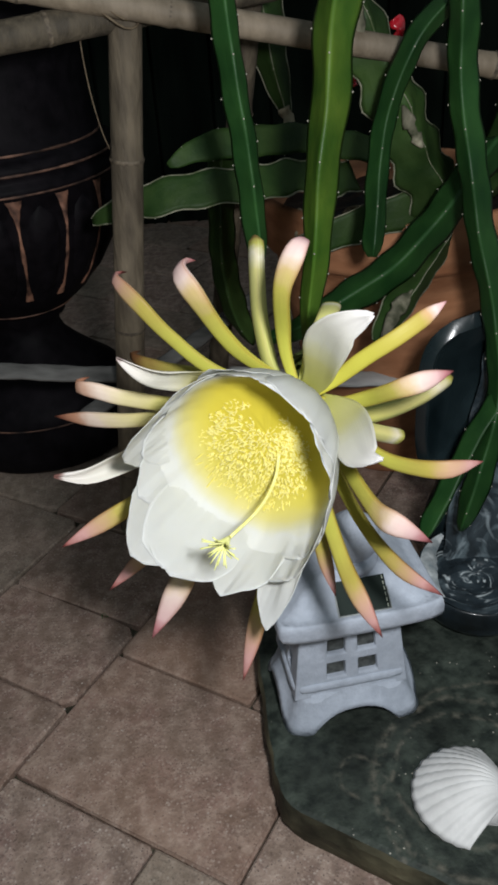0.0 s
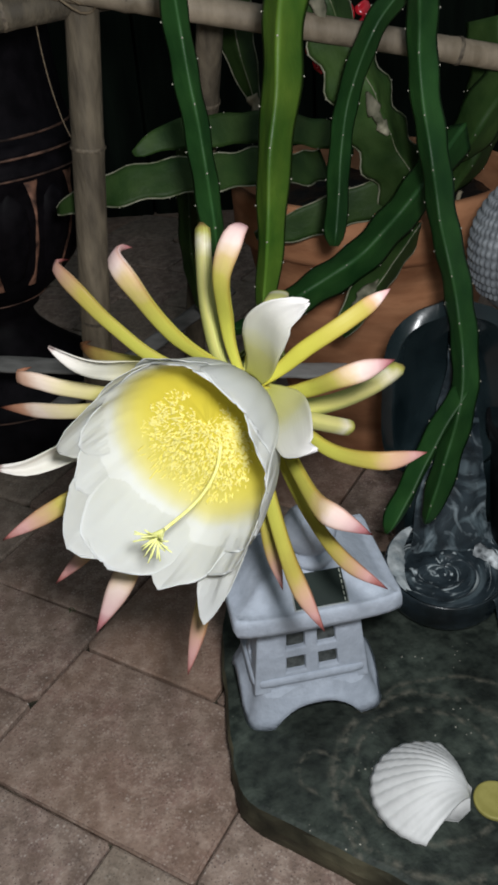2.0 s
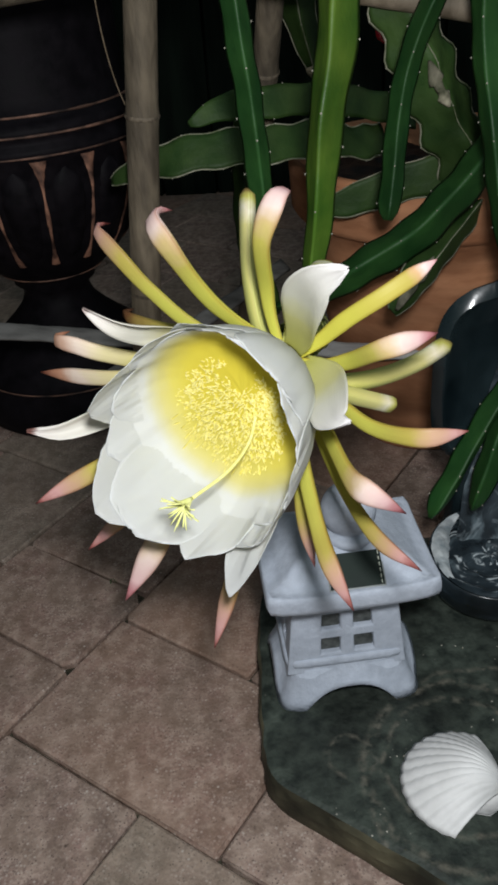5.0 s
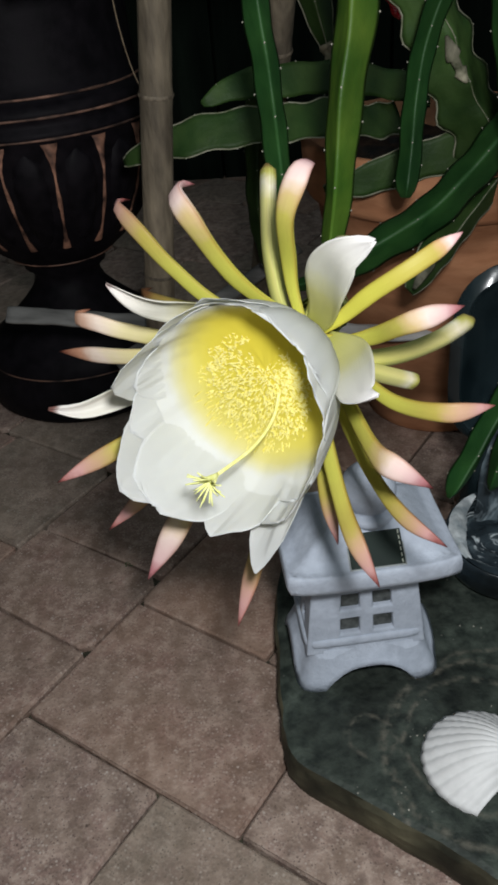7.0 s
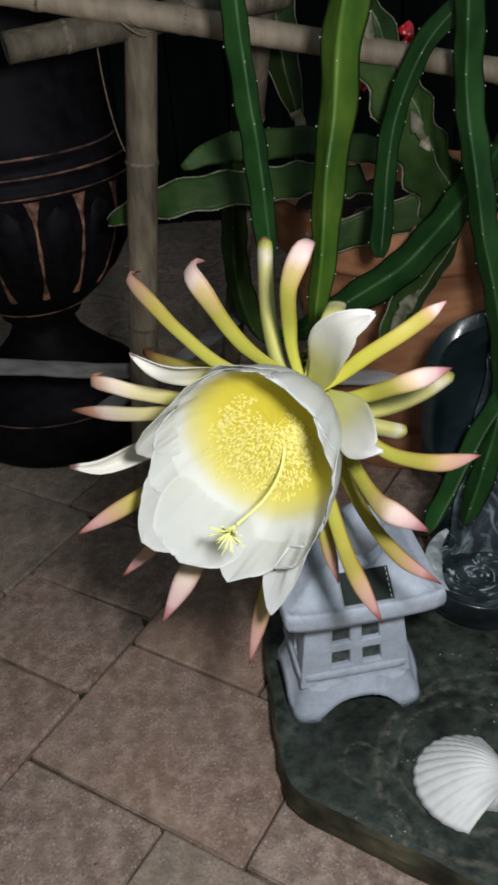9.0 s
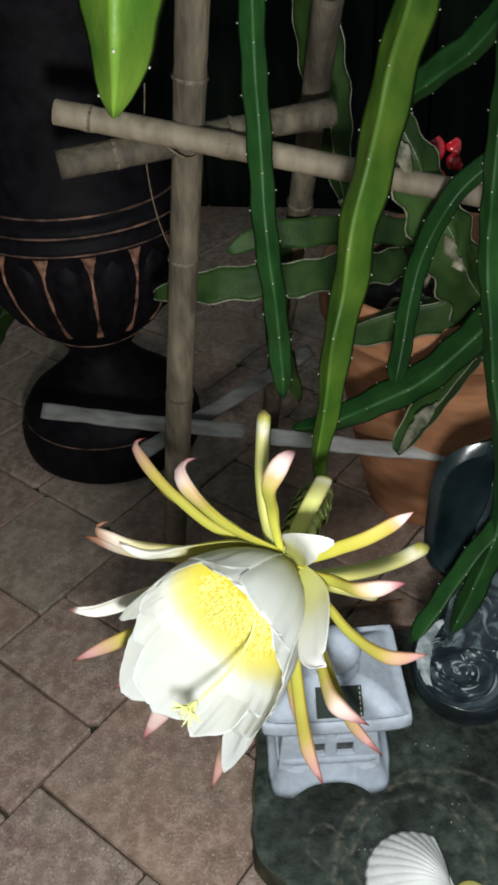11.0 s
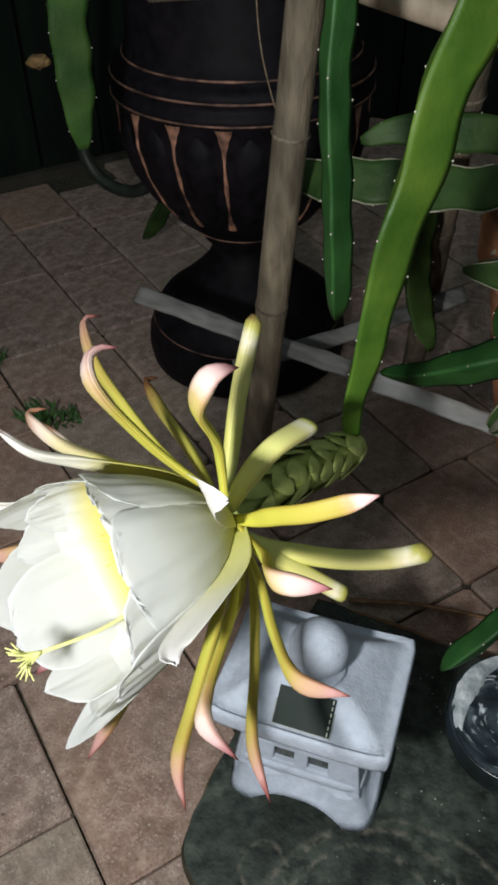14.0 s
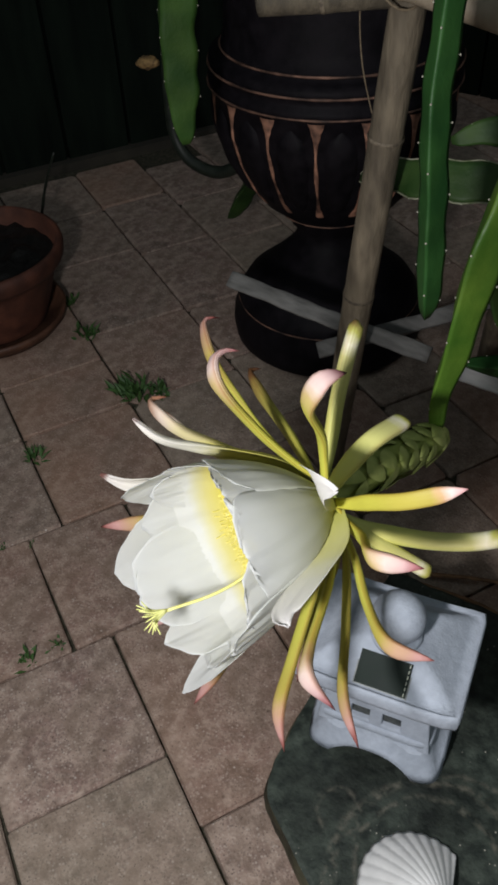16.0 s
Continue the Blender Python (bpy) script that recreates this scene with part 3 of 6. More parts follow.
def pierced(corners, us, vs, holes, depth, inward):
    """A wall through four corners with oblong openings (u0, u1, v0, v1), and their reveals."""
    a, b, c, d = [Vector(p) for p in corners]

    def at(u, w, k=0.0):
        return (a * (1 - u) + b * u) * (1 - w) + (d * (1 - u) + c * u) * w + inward * k
    v, f = [], []
    for i in range(len(us) - 1):
        for j in range(len(vs) - 1):
            cell = (us[i], us[i + 1], vs[j], vs[j + 1])
            o = len(v)
            if cell in holes:
                v += [at(cell[0], cell[2]), at(cell[1], cell[2]), at(cell[1], cell[3]), at(cell[0], cell[3])]
                v += [at(cell[0], cell[2], depth), at(cell[1], cell[2], depth), at(cell[1], cell[3], depth), at(cell[0], cell[3], depth)]
                f += [(o + k, o + (k + 1) % 4, o + 4 + (k + 1) % 4, o + 4 + k) for k in range(4)]
            else:
                v += [at(cell[0], cell[2]), at(cell[1], cell[2]), at(cell[1], cell[3]), at(cell[0], cell[3])]
                f.append((o, o + 1, o + 2, o + 3))
    return v, f


def garden_lantern():
    root = thing("garden_lantern", "pale grey pagoda-shaped solar garden lantern standing on the slate slab", "lantern", at=(0.1530, 0.5870, 0.0425))
    root.rotation_euler = (0, 0, radians(11))
    # arched skirt on four feet
    hw, hd, top_w, top_d, h = 0.0650, 0.0525, 0.0520, 0.0410, 0.046
    v, f = [], []
    n = 17
    loops = []
    for level in range(7):
        w = level / 6
        loop = []
        for side in range(4):
            for k in range(n - 1):
                u = k / (n - 1)
                arch = max(0.0, 1 - abs((u - 0.5) / 0.31) ** 2.6) * 0.026
                z = arch * (1 - w) + h * w
                flare = (1 - w) ** 1.7
                ex, ey = top_w + (hw - top_w) * flare, top_d + (hd - top_d) * flare
                px_, py_ = [(-1 + 2 * u, -1), (1, -1 + 2 * u), (1 - 2 * u, 1), (-1, 1 - 2 * u)][side]
                # rounded corners
                L = (abs(px_) ** 7 + abs(py_) ** 7) ** (1 / 7)
                loop.append((px_ / L * ex + 0.000, py_ / L * ey + 0.006, z))
        loops.append(loop)
    m = len(loops[0])
    inner = [(x * 0.86, y * 0.84, z) for x, y, z in loops[0]]
    inner_top = [(x * 0.80, y * 0.78, h - 0.006) for x, y, z in loops[0]]
    for loop in [inner_top, inner] + loops:
        v += loop
    for k in range(len(loops) + 1):
        f += [(k * m + j, k * m + (j + 1) % m, (k + 1) * m + (j + 1) % m, (k + 1) * m + j) for j in range(m)]
    o = (len(loops) + 1) * m
    f.append(tuple(o + j for j in range(m)))
    f.append(tuple(range(m - 1, -1, -1)))
    mesh_ob("base", v, f, STONE, root, label="flared base with an arch cut in each side")
    # rounded ledge between the base and the body
    v, f = [], []
    levels = ((0.90, 0.040), (1.0, 0.0445), (1.012, 0.0475), (1.0, 0.0505), (0.975, 0.0520), (0.80, 0.0522))
    for g, z in levels:
        for k in range(48):
            a = 2 * math.pi * (k + 0.5) / 48
            L = (abs(math.cos(a)) ** 9 + abs(math.sin(a)) ** 9) ** (1 / 9)
            v.append((-0.002 + 0.0535 * g * math.cos(a) / L, 0.004 + 0.0408 * g * math.sin(a) / L, z))
    for k in range(len(levels) - 1):
        f += [(k * 48 + j, k * 48 + (j + 1) % 48, (k + 1) * 48 + (j + 1) % 48, (k + 1) * 48 + j) for j in range(48)]
    f.append(tuple(5 * 48 + j for j in range(48)))
    mesh_ob("ledge", v, f, STONE, root, label="rounded ledge round the foot of the body")
    # body with windows
    z0, z1 = 0.0370, 0.133
    bw, bd, tw, td = 0.0525, 0.0395, 0.0425, 0.0315
    ox, oy = -0.002, 0.004
    lo = [(-bw + ox, -bd + oy, z0), (bw + ox, -bd + oy, z0), (bw + ox, bd + oy, z0), (-bw + ox, bd + oy, z0)]
    hi = [(-tw + ox, -td + oy, z1), (tw + ox, -td + oy, z1), (tw + ox, td + oy, z1), (-tw + ox, td + oy, z1)]
    us, vs = (0, 0.28, 0.45, 0.57, 0.74, 1), (0, 0.20, 0.37, 0.47, 0.64, 1)
    holes = {(0.28, 0.45, 0.20, 0.37), (0.57, 0.74, 0.20, 0.37), (0.28, 0.45, 0.47, 0.64), (0.57, 0.74, 0.47, 0.64)}
    bv, bf = [], []
    for k, inward in enumerate([Vector((0, 1, 0)), Vector((-1, 0, 0)), Vector((0, -1, 0)), Vector((1, 0, 0))]):
        vv, ff = pierced([lo[k], lo[(k + 1) % 4], hi[(k + 1) % 4], hi[k]], us, vs, holes, 0.006, inward)
        bf += [tuple(i + len(bv) for i in q) for q in ff]
        bv += vv
    bm = bmesh.new()
    bvs = [bm.verts.new(p) for p in bv]
    for q in bf:
        bm.faces.new([bvs[i] for i in q])
    bmesh.ops.remove_doubles(bm, verts=bm.verts, dist=0.0002)
    body = part("body", bm, STONE, root, smooth=False)
    mod = body.modifiers.new("soft_edges", "BEVEL")
    mod.width, mod.segments, mod.limit_method, mod.angle_limit = 0.0016, 2, "ANGLE", radians(40)
    s = 0.86
    iv = [(ox + (x - ox) * s, oy + (y - oy) * s, z) for x, y, z in lo + hi]
    mesh_ob("liner", iv, box_faces(), DARK, root, smooth=False, label="dark inside behind the windows")
    # roof: thick eaves, a hipped top with turned-up corners
    ew, ed = 0.0700, 0.0560
    n = 13
    prof = ((0.60, 0.60, 0.1355), (0.93, 0.92, 0.1360), (0.985, 0.98, 0.1385), (1.0, 1.0, 0.143), (1.0, 1.0, 0.151), (0.990, 0.987, 0.1545), (0.965, 0.955, 0.1565), (0.940, 0.920, 0.1530), (0.82, 0.80, 0.1575), (0.66, 0.62, 0.1680), (0.48, 0.47, 0.1755), (0.32, 0.36, 0.179))
    rv, rf = [], []
    for gw, gd, z in prof:
        for side in range(4):
            for k in range(n - 1):
                u = -1 + 2 * k / (n - 1)
                x, y = [(u, -1), (1, u), (-u, 1), (-1, -u)][side]
                L = (abs(x) ** 26 + abs(y) ** 26) ** (1 / 26)
                lift = 0.004 * (abs(x / L * y / L)) ** 4 * (1 if gw > 0.8 else 0.3)
                rv.append((x / L * ew * gw, y / L * ed * gd - 0.006, z + lift - 0.006))
    m = 4 * (n - 1)
    for k in range(len(prof) - 1):
        rf += [(k * m + j, k * m + (j + 1) % m, (k + 1) * m + (j + 1) % m, (k + 1) * m + j) for j in range(m)]
    rf.append(tuple(range(m - 1, -1, -1)))
    rf.append(tuple((len(prof) - 1) * m + j for j in range(m)))
    mesh_ob("roof", rv, rf, STONE, root, label="low hipped roof with thick rounded eaves")
    # finial
    prof = [(0.020, 0.172), (0.0215, 0.1785), (0.020, 0.1815), (0.0160, 0.1825)]
    prof += [(max(0.0004, 0.0222 * math.sin(a)), 0.2000 - 0.0222 * math.cos(a)) for a in np.linspace(0.75, 3.14, 14)]
    fv, ff = lathe(prof, 32, (0.004, -0.014, -0.004))
    mesh_ob("finial", fv, ff, STONE, root, label="round ball on top of the roof")
    # solar cell on the front slope
    slope = radians(40)

    def on_slope(x, y, lift):
        q = Vector((x, y * math.cos(slope) - lift * math.sin(slope), y * math.sin(slope) + lift * math.cos(slope)))
        return q + Vector((0.0030, -0.0435, 0.1575))
    def plate(x0, x1, y0, y1, low, high):
        return [on_slope(x, y, low) for x, y in ((x0, y0), (x1, y0), (x1, y1), (x0, y1))] + [on_slope(x, y, high) for x, y in ((x0, y0), (x1, y0), (x1, y1), (x0, y1))]
    panel = mesh_ob("solar_panel", plate(-0.0225, 0.0225, -0.0150, 0.0150, -0.010, 0.0016), box_faces(), SOLAR_EDGE, root, smooth=False, label="dark solar cell set in the roof")
    mesh_ob("cell", plate(-0.0214, 0.0214, -0.0139, 0.0139, 0.0, 0.0024), box_faces(), SOLAR, panel, smooth=False)
    for k in range(6):
        y = -0.0115 + k * 0.0046
        mesh_ob("contact_dash", plate(0.0190, 0.0198, y - 0.0014, y + 0.0014, 0.002, 0.0028), box_faces(), BUSBAR, panel, smooth=False)
    return root


garden_lantern()

# ---- scallop shell and token ----


def scallop():
    hinge, ang = Vector((0.277, 0.4560, 0.0435)), radians(163)
    R, ribs = 0.078, 14
    v, f, rings, cols = [], [], 22, 14 * 8 + 1
    for i in range(rings):
        s = i / (rings - 1)
        for j in range(cols):
            q = -1 + 2 * j / (cols - 1)
            ph = q * radians(60)
            rib = math.cos(q * ribs * math.pi)
            reach = R * (0.70 + 0.31 * math.cos(ph * 1.45)) * (1 + 0.006 * rib * s)
            rho = reach * s
            x, y = rho * math.cos(ph), rho * math.sin(ph) * 0.97
            dome = 0.031 * (math.sin(min(1, s) ** 0.62 * math.pi) ** 0.85 if 0 < s < 1 else 0) * (1 - 0.55 * abs(q) ** 2.4)
            z = dome + 0.0008 * rib * s * (1 - 0.3 * s) + 0.0007 * math.sin(s * 60 + 2 * q) * s
            p = Vector((x, y, max(z, 0.0) + 0.001))
            v.append(hinge + Matrix.Rotation(ang, 3, "Z") @ p)
    for i in range(rings - 1):
        for j in range(cols - 1):
            a = i * cols + j
            f.append((a, a + 1, a + cols + 1, a + cols))
    ob = mesh_ob("scallop_shell", v, f, SHELL)
    mod = ob.modifiers.new("thickness", "SOLIDIFY")
    mod.thickness, mod.offset = 0.0018, -1
    tagged(ob, "large white ribbed scallop shell lying on the slate slab", "seashell")
    for s in (-1, 1):
        e = [(-0.001, 0.000, 0.006), (0.017, s * 0.004, 0.007), (0.020, s * 0.023, 0.002), (0.006, s * 0.020, 0.001), (-0.002, s * 0.010, 0.004)]
        e = [hinge + Matrix.Rotation(ang, 3, "Z") @ Vector(p) for p in e]
        vv = e + [p + Vector((0, 0, -0.0012)) for p in e]
        ff = [(0, 1, 2, 3, 4), (9, 8, 7, 6, 5)] + [(k, (k + 1) % 5, 5 + (k + 1) % 5, 5 + k) for k in range(5)]
        mesh_ob("ear", vv, ff, SHELL, ob)
    return ob


scallop()
tv, tf = lathe([(0.0168, 0.0), (0.0175, 0.0008), (0.0175, 0.0034), (0.0165, 0.0042), (0.0150, 0.0038), (0.001, 0.0037)], 40, (0.2985, 0.455, 0.0425))
tagged(mesh_ob("round_token", tv, tf, BRASS), "flat round olive-yellow disc lying beside the shell", "disc")

# ---- the flower ----
FO = Vector((0.122, 0.528, 0.398))
FW = Vector((-0.483, -0.873, -0.068)).normalized()
FU = Vector((0, 0, 1)).cross(FW).normalized()
FV = FW.cross(FU)


def bloom_at(theta, r, h):
    """A place from the flower's axis: the angle round it, the distance from it and the way along it."""
    a = radians(theta)
    return FO + FU * (r * math.cos(a)) + FV * (r * math.sin(a)) + FW * h


flower = thing("cactus_flower", "open white night-blooming cactus flower with yellow stamens and splayed olive sepals", "flower", at=FO)


def in_flower(ob):
    ob.matrix_parent_inverse = Matrix.Translation(-FO)
    return ob


def cup(h):
    """Radius of the cup of petals at a way h along the flower's axis."""
    return 0.068 * (1 - math.exp(-max(h, 0.0) / 0.044))


CUP = [  # angle, distance and way along of the rim of the cup
    (11, 0.0600, 0.093), (44, 0.0610, 0.083), (80, 0.0610, 0.080), (110, 0.0600, 0.079), (136, 0.0580, 0.100),
    (160, 0.0590, 0.126), (218, 0.0590, 0.147), (276, 0.0580, 0.136), (316, 0.0650, 0.119), (342, 0.0605, 0.106)]


def wall(theta, h):
    """Radius of the cup at an angle and a way along, bent in or out towards its rim."""
    angles = [c[0] for c in CUP]
    lean = np.interp(theta, angles, [c[1] - cup(c[2]) for c in CUP], period=360)
    rim = np.interp(theta, angles, [c[2] for c in CUP], period=360)
    return max(0.006, cup(h)) + lean * (max(h, 0.0) / rim) ** 3


def fold(theta, h):
    """Soft folds shared by all that lies in the wall of the cup."""
    a = radians(theta)
    x, y = math.cos(a), math.sin(a)
    return 0.0030 * noise.noise((x * 2.2, y * 2.2, h * 22)) + 0.0014 * noise.noise((x * 7, y * 7, h * 30)) + 0.0007 * noise.noise((x * 15, y * 15, h * 22))


def petal(theta, h, spread, blunt=2.4, curl=0.0, layer=0.0, out=0.0, seed=0, material=PETAL):
    """One petal lying in the wall of the cup, its tip at (theta, h); spread: half its width in degrees; out: tip's way off the wall."""
    nl, nw = 44, 33
    v, uv, f = [], [], []
    for i in range(nl):
        s = (i / (nl - 1)) ** 1.15
        hh = 0.003 + (h - 0.003) * s
        bend = out * s ** 4
        if curl and s > 0.72:
            k = (s - 0.72) / 0.28
            bend += curl * k * k
            hh -= curl * 0.45 * k * k
        tip = 0.0 if s < 0.58 else (s - 0.58) / 0.422
        wide = spread * (0.80 + 0.20 * math.sin(min(1.0, s / 0.58) * math.pi / 2)) * max(0.0, 1 - tip ** blunt) ** (0.78 if blunt < 3 else 0.5)
        for j in range(nw):
            q = -1 + 2 * j / (nw - 1)
            ang = theta + wide * q
            ripple = min(1.0, hh / 0.10) * fold(ang, hh)
            edge = max(abs(q), s) ** 9
            jag = edge * (0.0034 * noise.noise((ang * 0.11, s * 2, seed * 1.7)) + 0.0020 * noise.noise((ang * 0.40, s * 9, seed * 2.3)))
            v.append(bloom_at(ang, wall(ang, hh) + bend + ripple + layer * min(1.0, s * 3) * (1 - 0.75 * max(abs(q), s) ** 6), hh + jag))
            uv.append((j / (nw - 1), s))
    for i in range(nl - 1):
        for j in range(nw - 1):
            a = i * nw + j
            f.append((a, a + 1, a + nw + 1, a + nw))
    ob = in_flower(mesh_ob("petal", v, f, material, flower, uv))
    mod = ob.modifiers.new("thickness", "SOLIDIFY")
    mod.thickness, mod.offset = 0.0003, 0
    return ob


def loose_petal(points, width, material, fold=0.25, seed=0, face=None, label=""):
    """A petal bent away from the cup, through the given (theta, r, h); fold: how far its sides are turned up."""
    pts = [bloom_at(points[0][0], 0.012, 0.006)] + [bloom_at(*q) for q in points]
    c, _ = spline(pts, 26)
    t, sd, nr = frames(c, face or FW)
    nw = 13
    v, uv, f = [], [], []
    for i in range(26):
        s = i / 25
        w = width * (0.45 + 0.55 * math.sin(min(1, s / 0.62) * math.pi / 2)) * max(0.03, 1 - max(0, (s - 0.60) / 0.402) ** 1.9) ** 0.8
        for j in range(nw):
            q = -1 + 2 * j / (nw - 1)
            up = fold * w * q * q + 0.0018 * s * abs(q) * math.sin(4 * q + 8 * s + seed)
            p = c[i] + sd[i] * (w * q) + nr[i] * up + t[i] * (0.0030 * abs(q) ** 3 * noise.noise((q * 4, s * 9, seed)))
            v.append(p)
            uv.append((j / (nw - 1), s))
    for i in range(25):
        for j in range(nw - 1):
            a = i * nw + j
            f.append((a, a + 1, a + nw + 1, a + nw))
    ob = in_flower(mesh_ob("petal", v, f, material, flower, uv, label=label))
    mod = ob.modifiers.new("thickness", "SOLIDIFY")
    mod.thickness, mod.offset = 0.0004, 0
    return ob


# the cup: tip as angle and way along; half width in degrees, bluntness, curl of the rim, layer, way off the wall
for k, row_ in enumerate([
        (297, 0.138, 17, 1.8, 0.0, 0.0014, 0.018), (316, 0.119, 34, 4.0, 0.0, 0.0002, 0.0), (218, 0.147, 33, 2.6, 0.0, 0.0004, 0.0),
        (160, 0.126, 33, 1.9, 0.0, 0.0012, 0.0), (136, 0.100, 30, 2.6, 0.001, 0.0003, 0.0), (110, 0.079, 33, 2.8, 0.003, 0.0012, 0.0),
        (80, 0.080, 36, 5.0, 0.001, 0.0, 0.0), (44, 0.083, 36, 5.5, 0.001, 0.0012, 0.0), (11, 0.093, 34, 4.2, 0.001, 0.0001, 0.0), (342, 0.106, 30, 3.4, 0.001, 0.0013, 0.0)]):
    petal(*row_, 10 + k)
for k, (th, h, wide, blunt) in enumerate([
        (276, 0.136, 28, 2.3), (238, 0.139, 36, 3.4), (196, 0.118, 33, 2.6), (170, 0.106, 31, 2.4), (140, 0.083, 32, 3.0),
        (100, 0.068, 34, 5.0), (352, 0.087, 34, 4.0), (318, 0.102, 34, 4.0)]):
    petal(th, h, wide, blunt, 0.0, -0.0008 * (1 + k % 2), 0.0, 40 + k, PETAL_IN)
loose_petal([(58, 0.030, 0.012), (62, 0.062, 0.026), (60, 0.088, 0.036), (54, 0.107, 0.034)], 0.0140, PETAL_TIPPED, 0.18, 1, label="half-white petal standing away from the cup")
loose_petal([(12, 0.042, 0.026), (15, 0.066, 0.062), (16, 0.078, 0.077), (17, 0.090, 0.080)], 0.0140, PETAL_TIPPED, 0.10, 2, Vector((0.15, -0.85, 0.5)), label="half-white petal folded away from the cup")
loose_petal([(150, 0.040, 0.022), (141, 0.066, 0.065), (135, 0.080, 0.089), (132, 0.098, 0.102)], 0.0095, SEPAL_WHITE, 0.5, 3, label="narrow white petal curving away from the cup")


def sepal(points, width, material, blunt=False, fat=0.12, thick=0.62, base_r=0.011, hook=0.0):
    """A strap-like, inrolled sepal from the flower's base through the given (theta, r, h)."""
    pts = [bloom_at(points[0][0], base_r, 0.005)] + [bloom_at(*q) for q in points]
    if hook:
        d = (pts[-1] - pts[-2]).normalized()
        pts += [pts[-1] - FW * hook * 0.6 + d * hook * 0.25, pts[-1] - FW * hook * 1.3 - d * hook * 0.05]

    def sect(u, a):
        k = 0.62 + 0.38 * min(1, u / 0.35)
        if blunt:
            k *= 1 if u < 0.95 else math.sqrt(max(0.08, 1 - ((u - 0.95) / 0.052) ** 2))
        else:
            k *= 1 + fat * math.exp(-((u - 0.78) / 0.11) ** 2)
            k *= 1 if u < 0.82 else max(0.05, 1 - ((u - 0.82) / 0.182) ** 1.7)
        x, y = math.cos(a), math.sin(a)
        y = y * thick if y < 0 else y * thick * 0.55 + 0.10 * x * x
        return 0.90 * width * k * x, 0.90 * width * k * y
    v, f, uv, _ = sweep(pts, 32, sect, 14, FW)
    return in_flower(mesh_ob("sepal", v, f, material, flower, uv))


P, D, L, W = SEPAL_PINK, SEPAL_DARK, SEPAL_PALE, SEPAL_WHITE
# each sepal: places along it as angle, distance from the axis, way along it
sepal([(123.7, 0.0452, 0.0264), (118.9, 0.0697, 0.0395), (113.6, 0.1016, 0.0535), (116, 0.116, 0.0504)], 0.0064, P, fat=0.25, hook=0.014)
sepal([(111.2, 0.0304, 0.0013), (103, 0.0511, 0.0023), (92.3, 0.0841, 0.0141), (87.3, 0.1072, 0.0098)], 0.0064, P, fat=0.25, hook=0.014)
sepal([(8.8, 0.0296, 0.0062), (16.5, 0.0507, 0.0096), (24.7, 0.0845, 0.0206), (22.4, 0.1085, 0.0032)], 0.0062, P, fat=0.20)
sepal([(329.4, 0.0452, 0.0287), (342.1, 0.0792, 0.0648), (346.8, 0.0962, 0.0756), (342.6, 0.1174, 0.0682)], 0.0064, P, fat=0.32)
sepal([(240.3, 0.06, 0.0593), (243.5, 0.09, 0.0984), (245.6, 0.1371, 0.1363)], 0.0070, P, fat=0.30)
sepal([(161.7, 0.0576, 0.0194), (150.7, 0.0932, 0.0295), (144.7, 0.1189, 0.0355), (145.1, 0.1429, 0.0304)], 0.0058, D, hook=0.010)
sepal([(334.1, 0.0401, 0.0086), (340.7, 0.0701, 0.0185), (351.5, 0.1026, 0.026), (353.3, 0.1243, 0.0093)], 0.0060, D)
sepal([(289.8, 0.0456, 0.0027), (302.5, 0.0874, 0.0228), (315.2, 0.118, 0.0476), (322.9, 0.1466, 0.0562)], 0.0056, D)
sepal([(294, 0.0504, 0.029), (307.9, 0.0871, 0.0676), (314.7, 0.1078, 0.0899), (313.7, 0.1336, 0.0961)], 0.0062, D)
sepal([(277.9, 0.0574, 0.0532), (275.4, 0.0941, 0.0906), (273.4, 0.1424, 0.1296)], 0.0062, D)
sepal([(208.2, 0.0541, 0.0594), (207.8, 0.0859, 0.0966), (207.6, 0.1284, 0.1396)], 0.0062, D)
sepal([(37.5, 0.0294, 0.0016), (40.4, 0.0545, -0.0014), (39.2, 0.0815, -0.0117), (38.1, 0.1044, -0.0373)], 0.0060, SEPAL_TIPPED, fat=0.0)
sepal([(182, 0.0687, 0.0348), (170.6, 0.098, 0.0659), (168.3, 0.1159, 0.0748), (169.2, 0.1306, 0.0764)], 0.0064, SEPAL_BROWN, fat=0.0, hook=0.010)
sepal([(188, 0.06, 0.0286), (187, 0.112, 0.0525), (186, 0.172, 0.063)], 0.0060, SEPAL_BROWN)
sepal([(228, 0.06, 0.0486), (228, 0.1, 0.0815), (228, 0.152, 0.12)], 0.0056, D)
sepal([(284, 0.05, 0.009), (286, 0.085, 0.0376), (292, 0.122, 0.062)], 0.0054, D)
sepal([(166.1, 0.0336, -0.0133), (144.1, 0.0584, -0.0291), (130.8, 0.083, -0.0423), (124.7, 0.1035, -0.0538)], 0.0080, L, blunt=True, thick=0.95)
sepal([(303.6, 0.0303, -0.0133), (319.8, 0.0503, -0.0412), (334.1, 0.0657, -0.0655), (346.6, 0.0775, -0.0839)], 0.0092, L, blunt=True, thick=0.95)
sepal([(308.5, 0.0304, -0.0076), (315.7, 0.0507, -0.022), (320.2, 0.073, -0.0377)], 0.0078, L, blunt=True, thick=0.95)
sepal([(181.9, 0.0681, -0.0033), (184.5, 0.1300, -0.0100), (182.5, 0.1530, -0.0130)], 0.0062, SEPAL_WITHERED, fat=0.2, thick=0.8, hook=0.008)
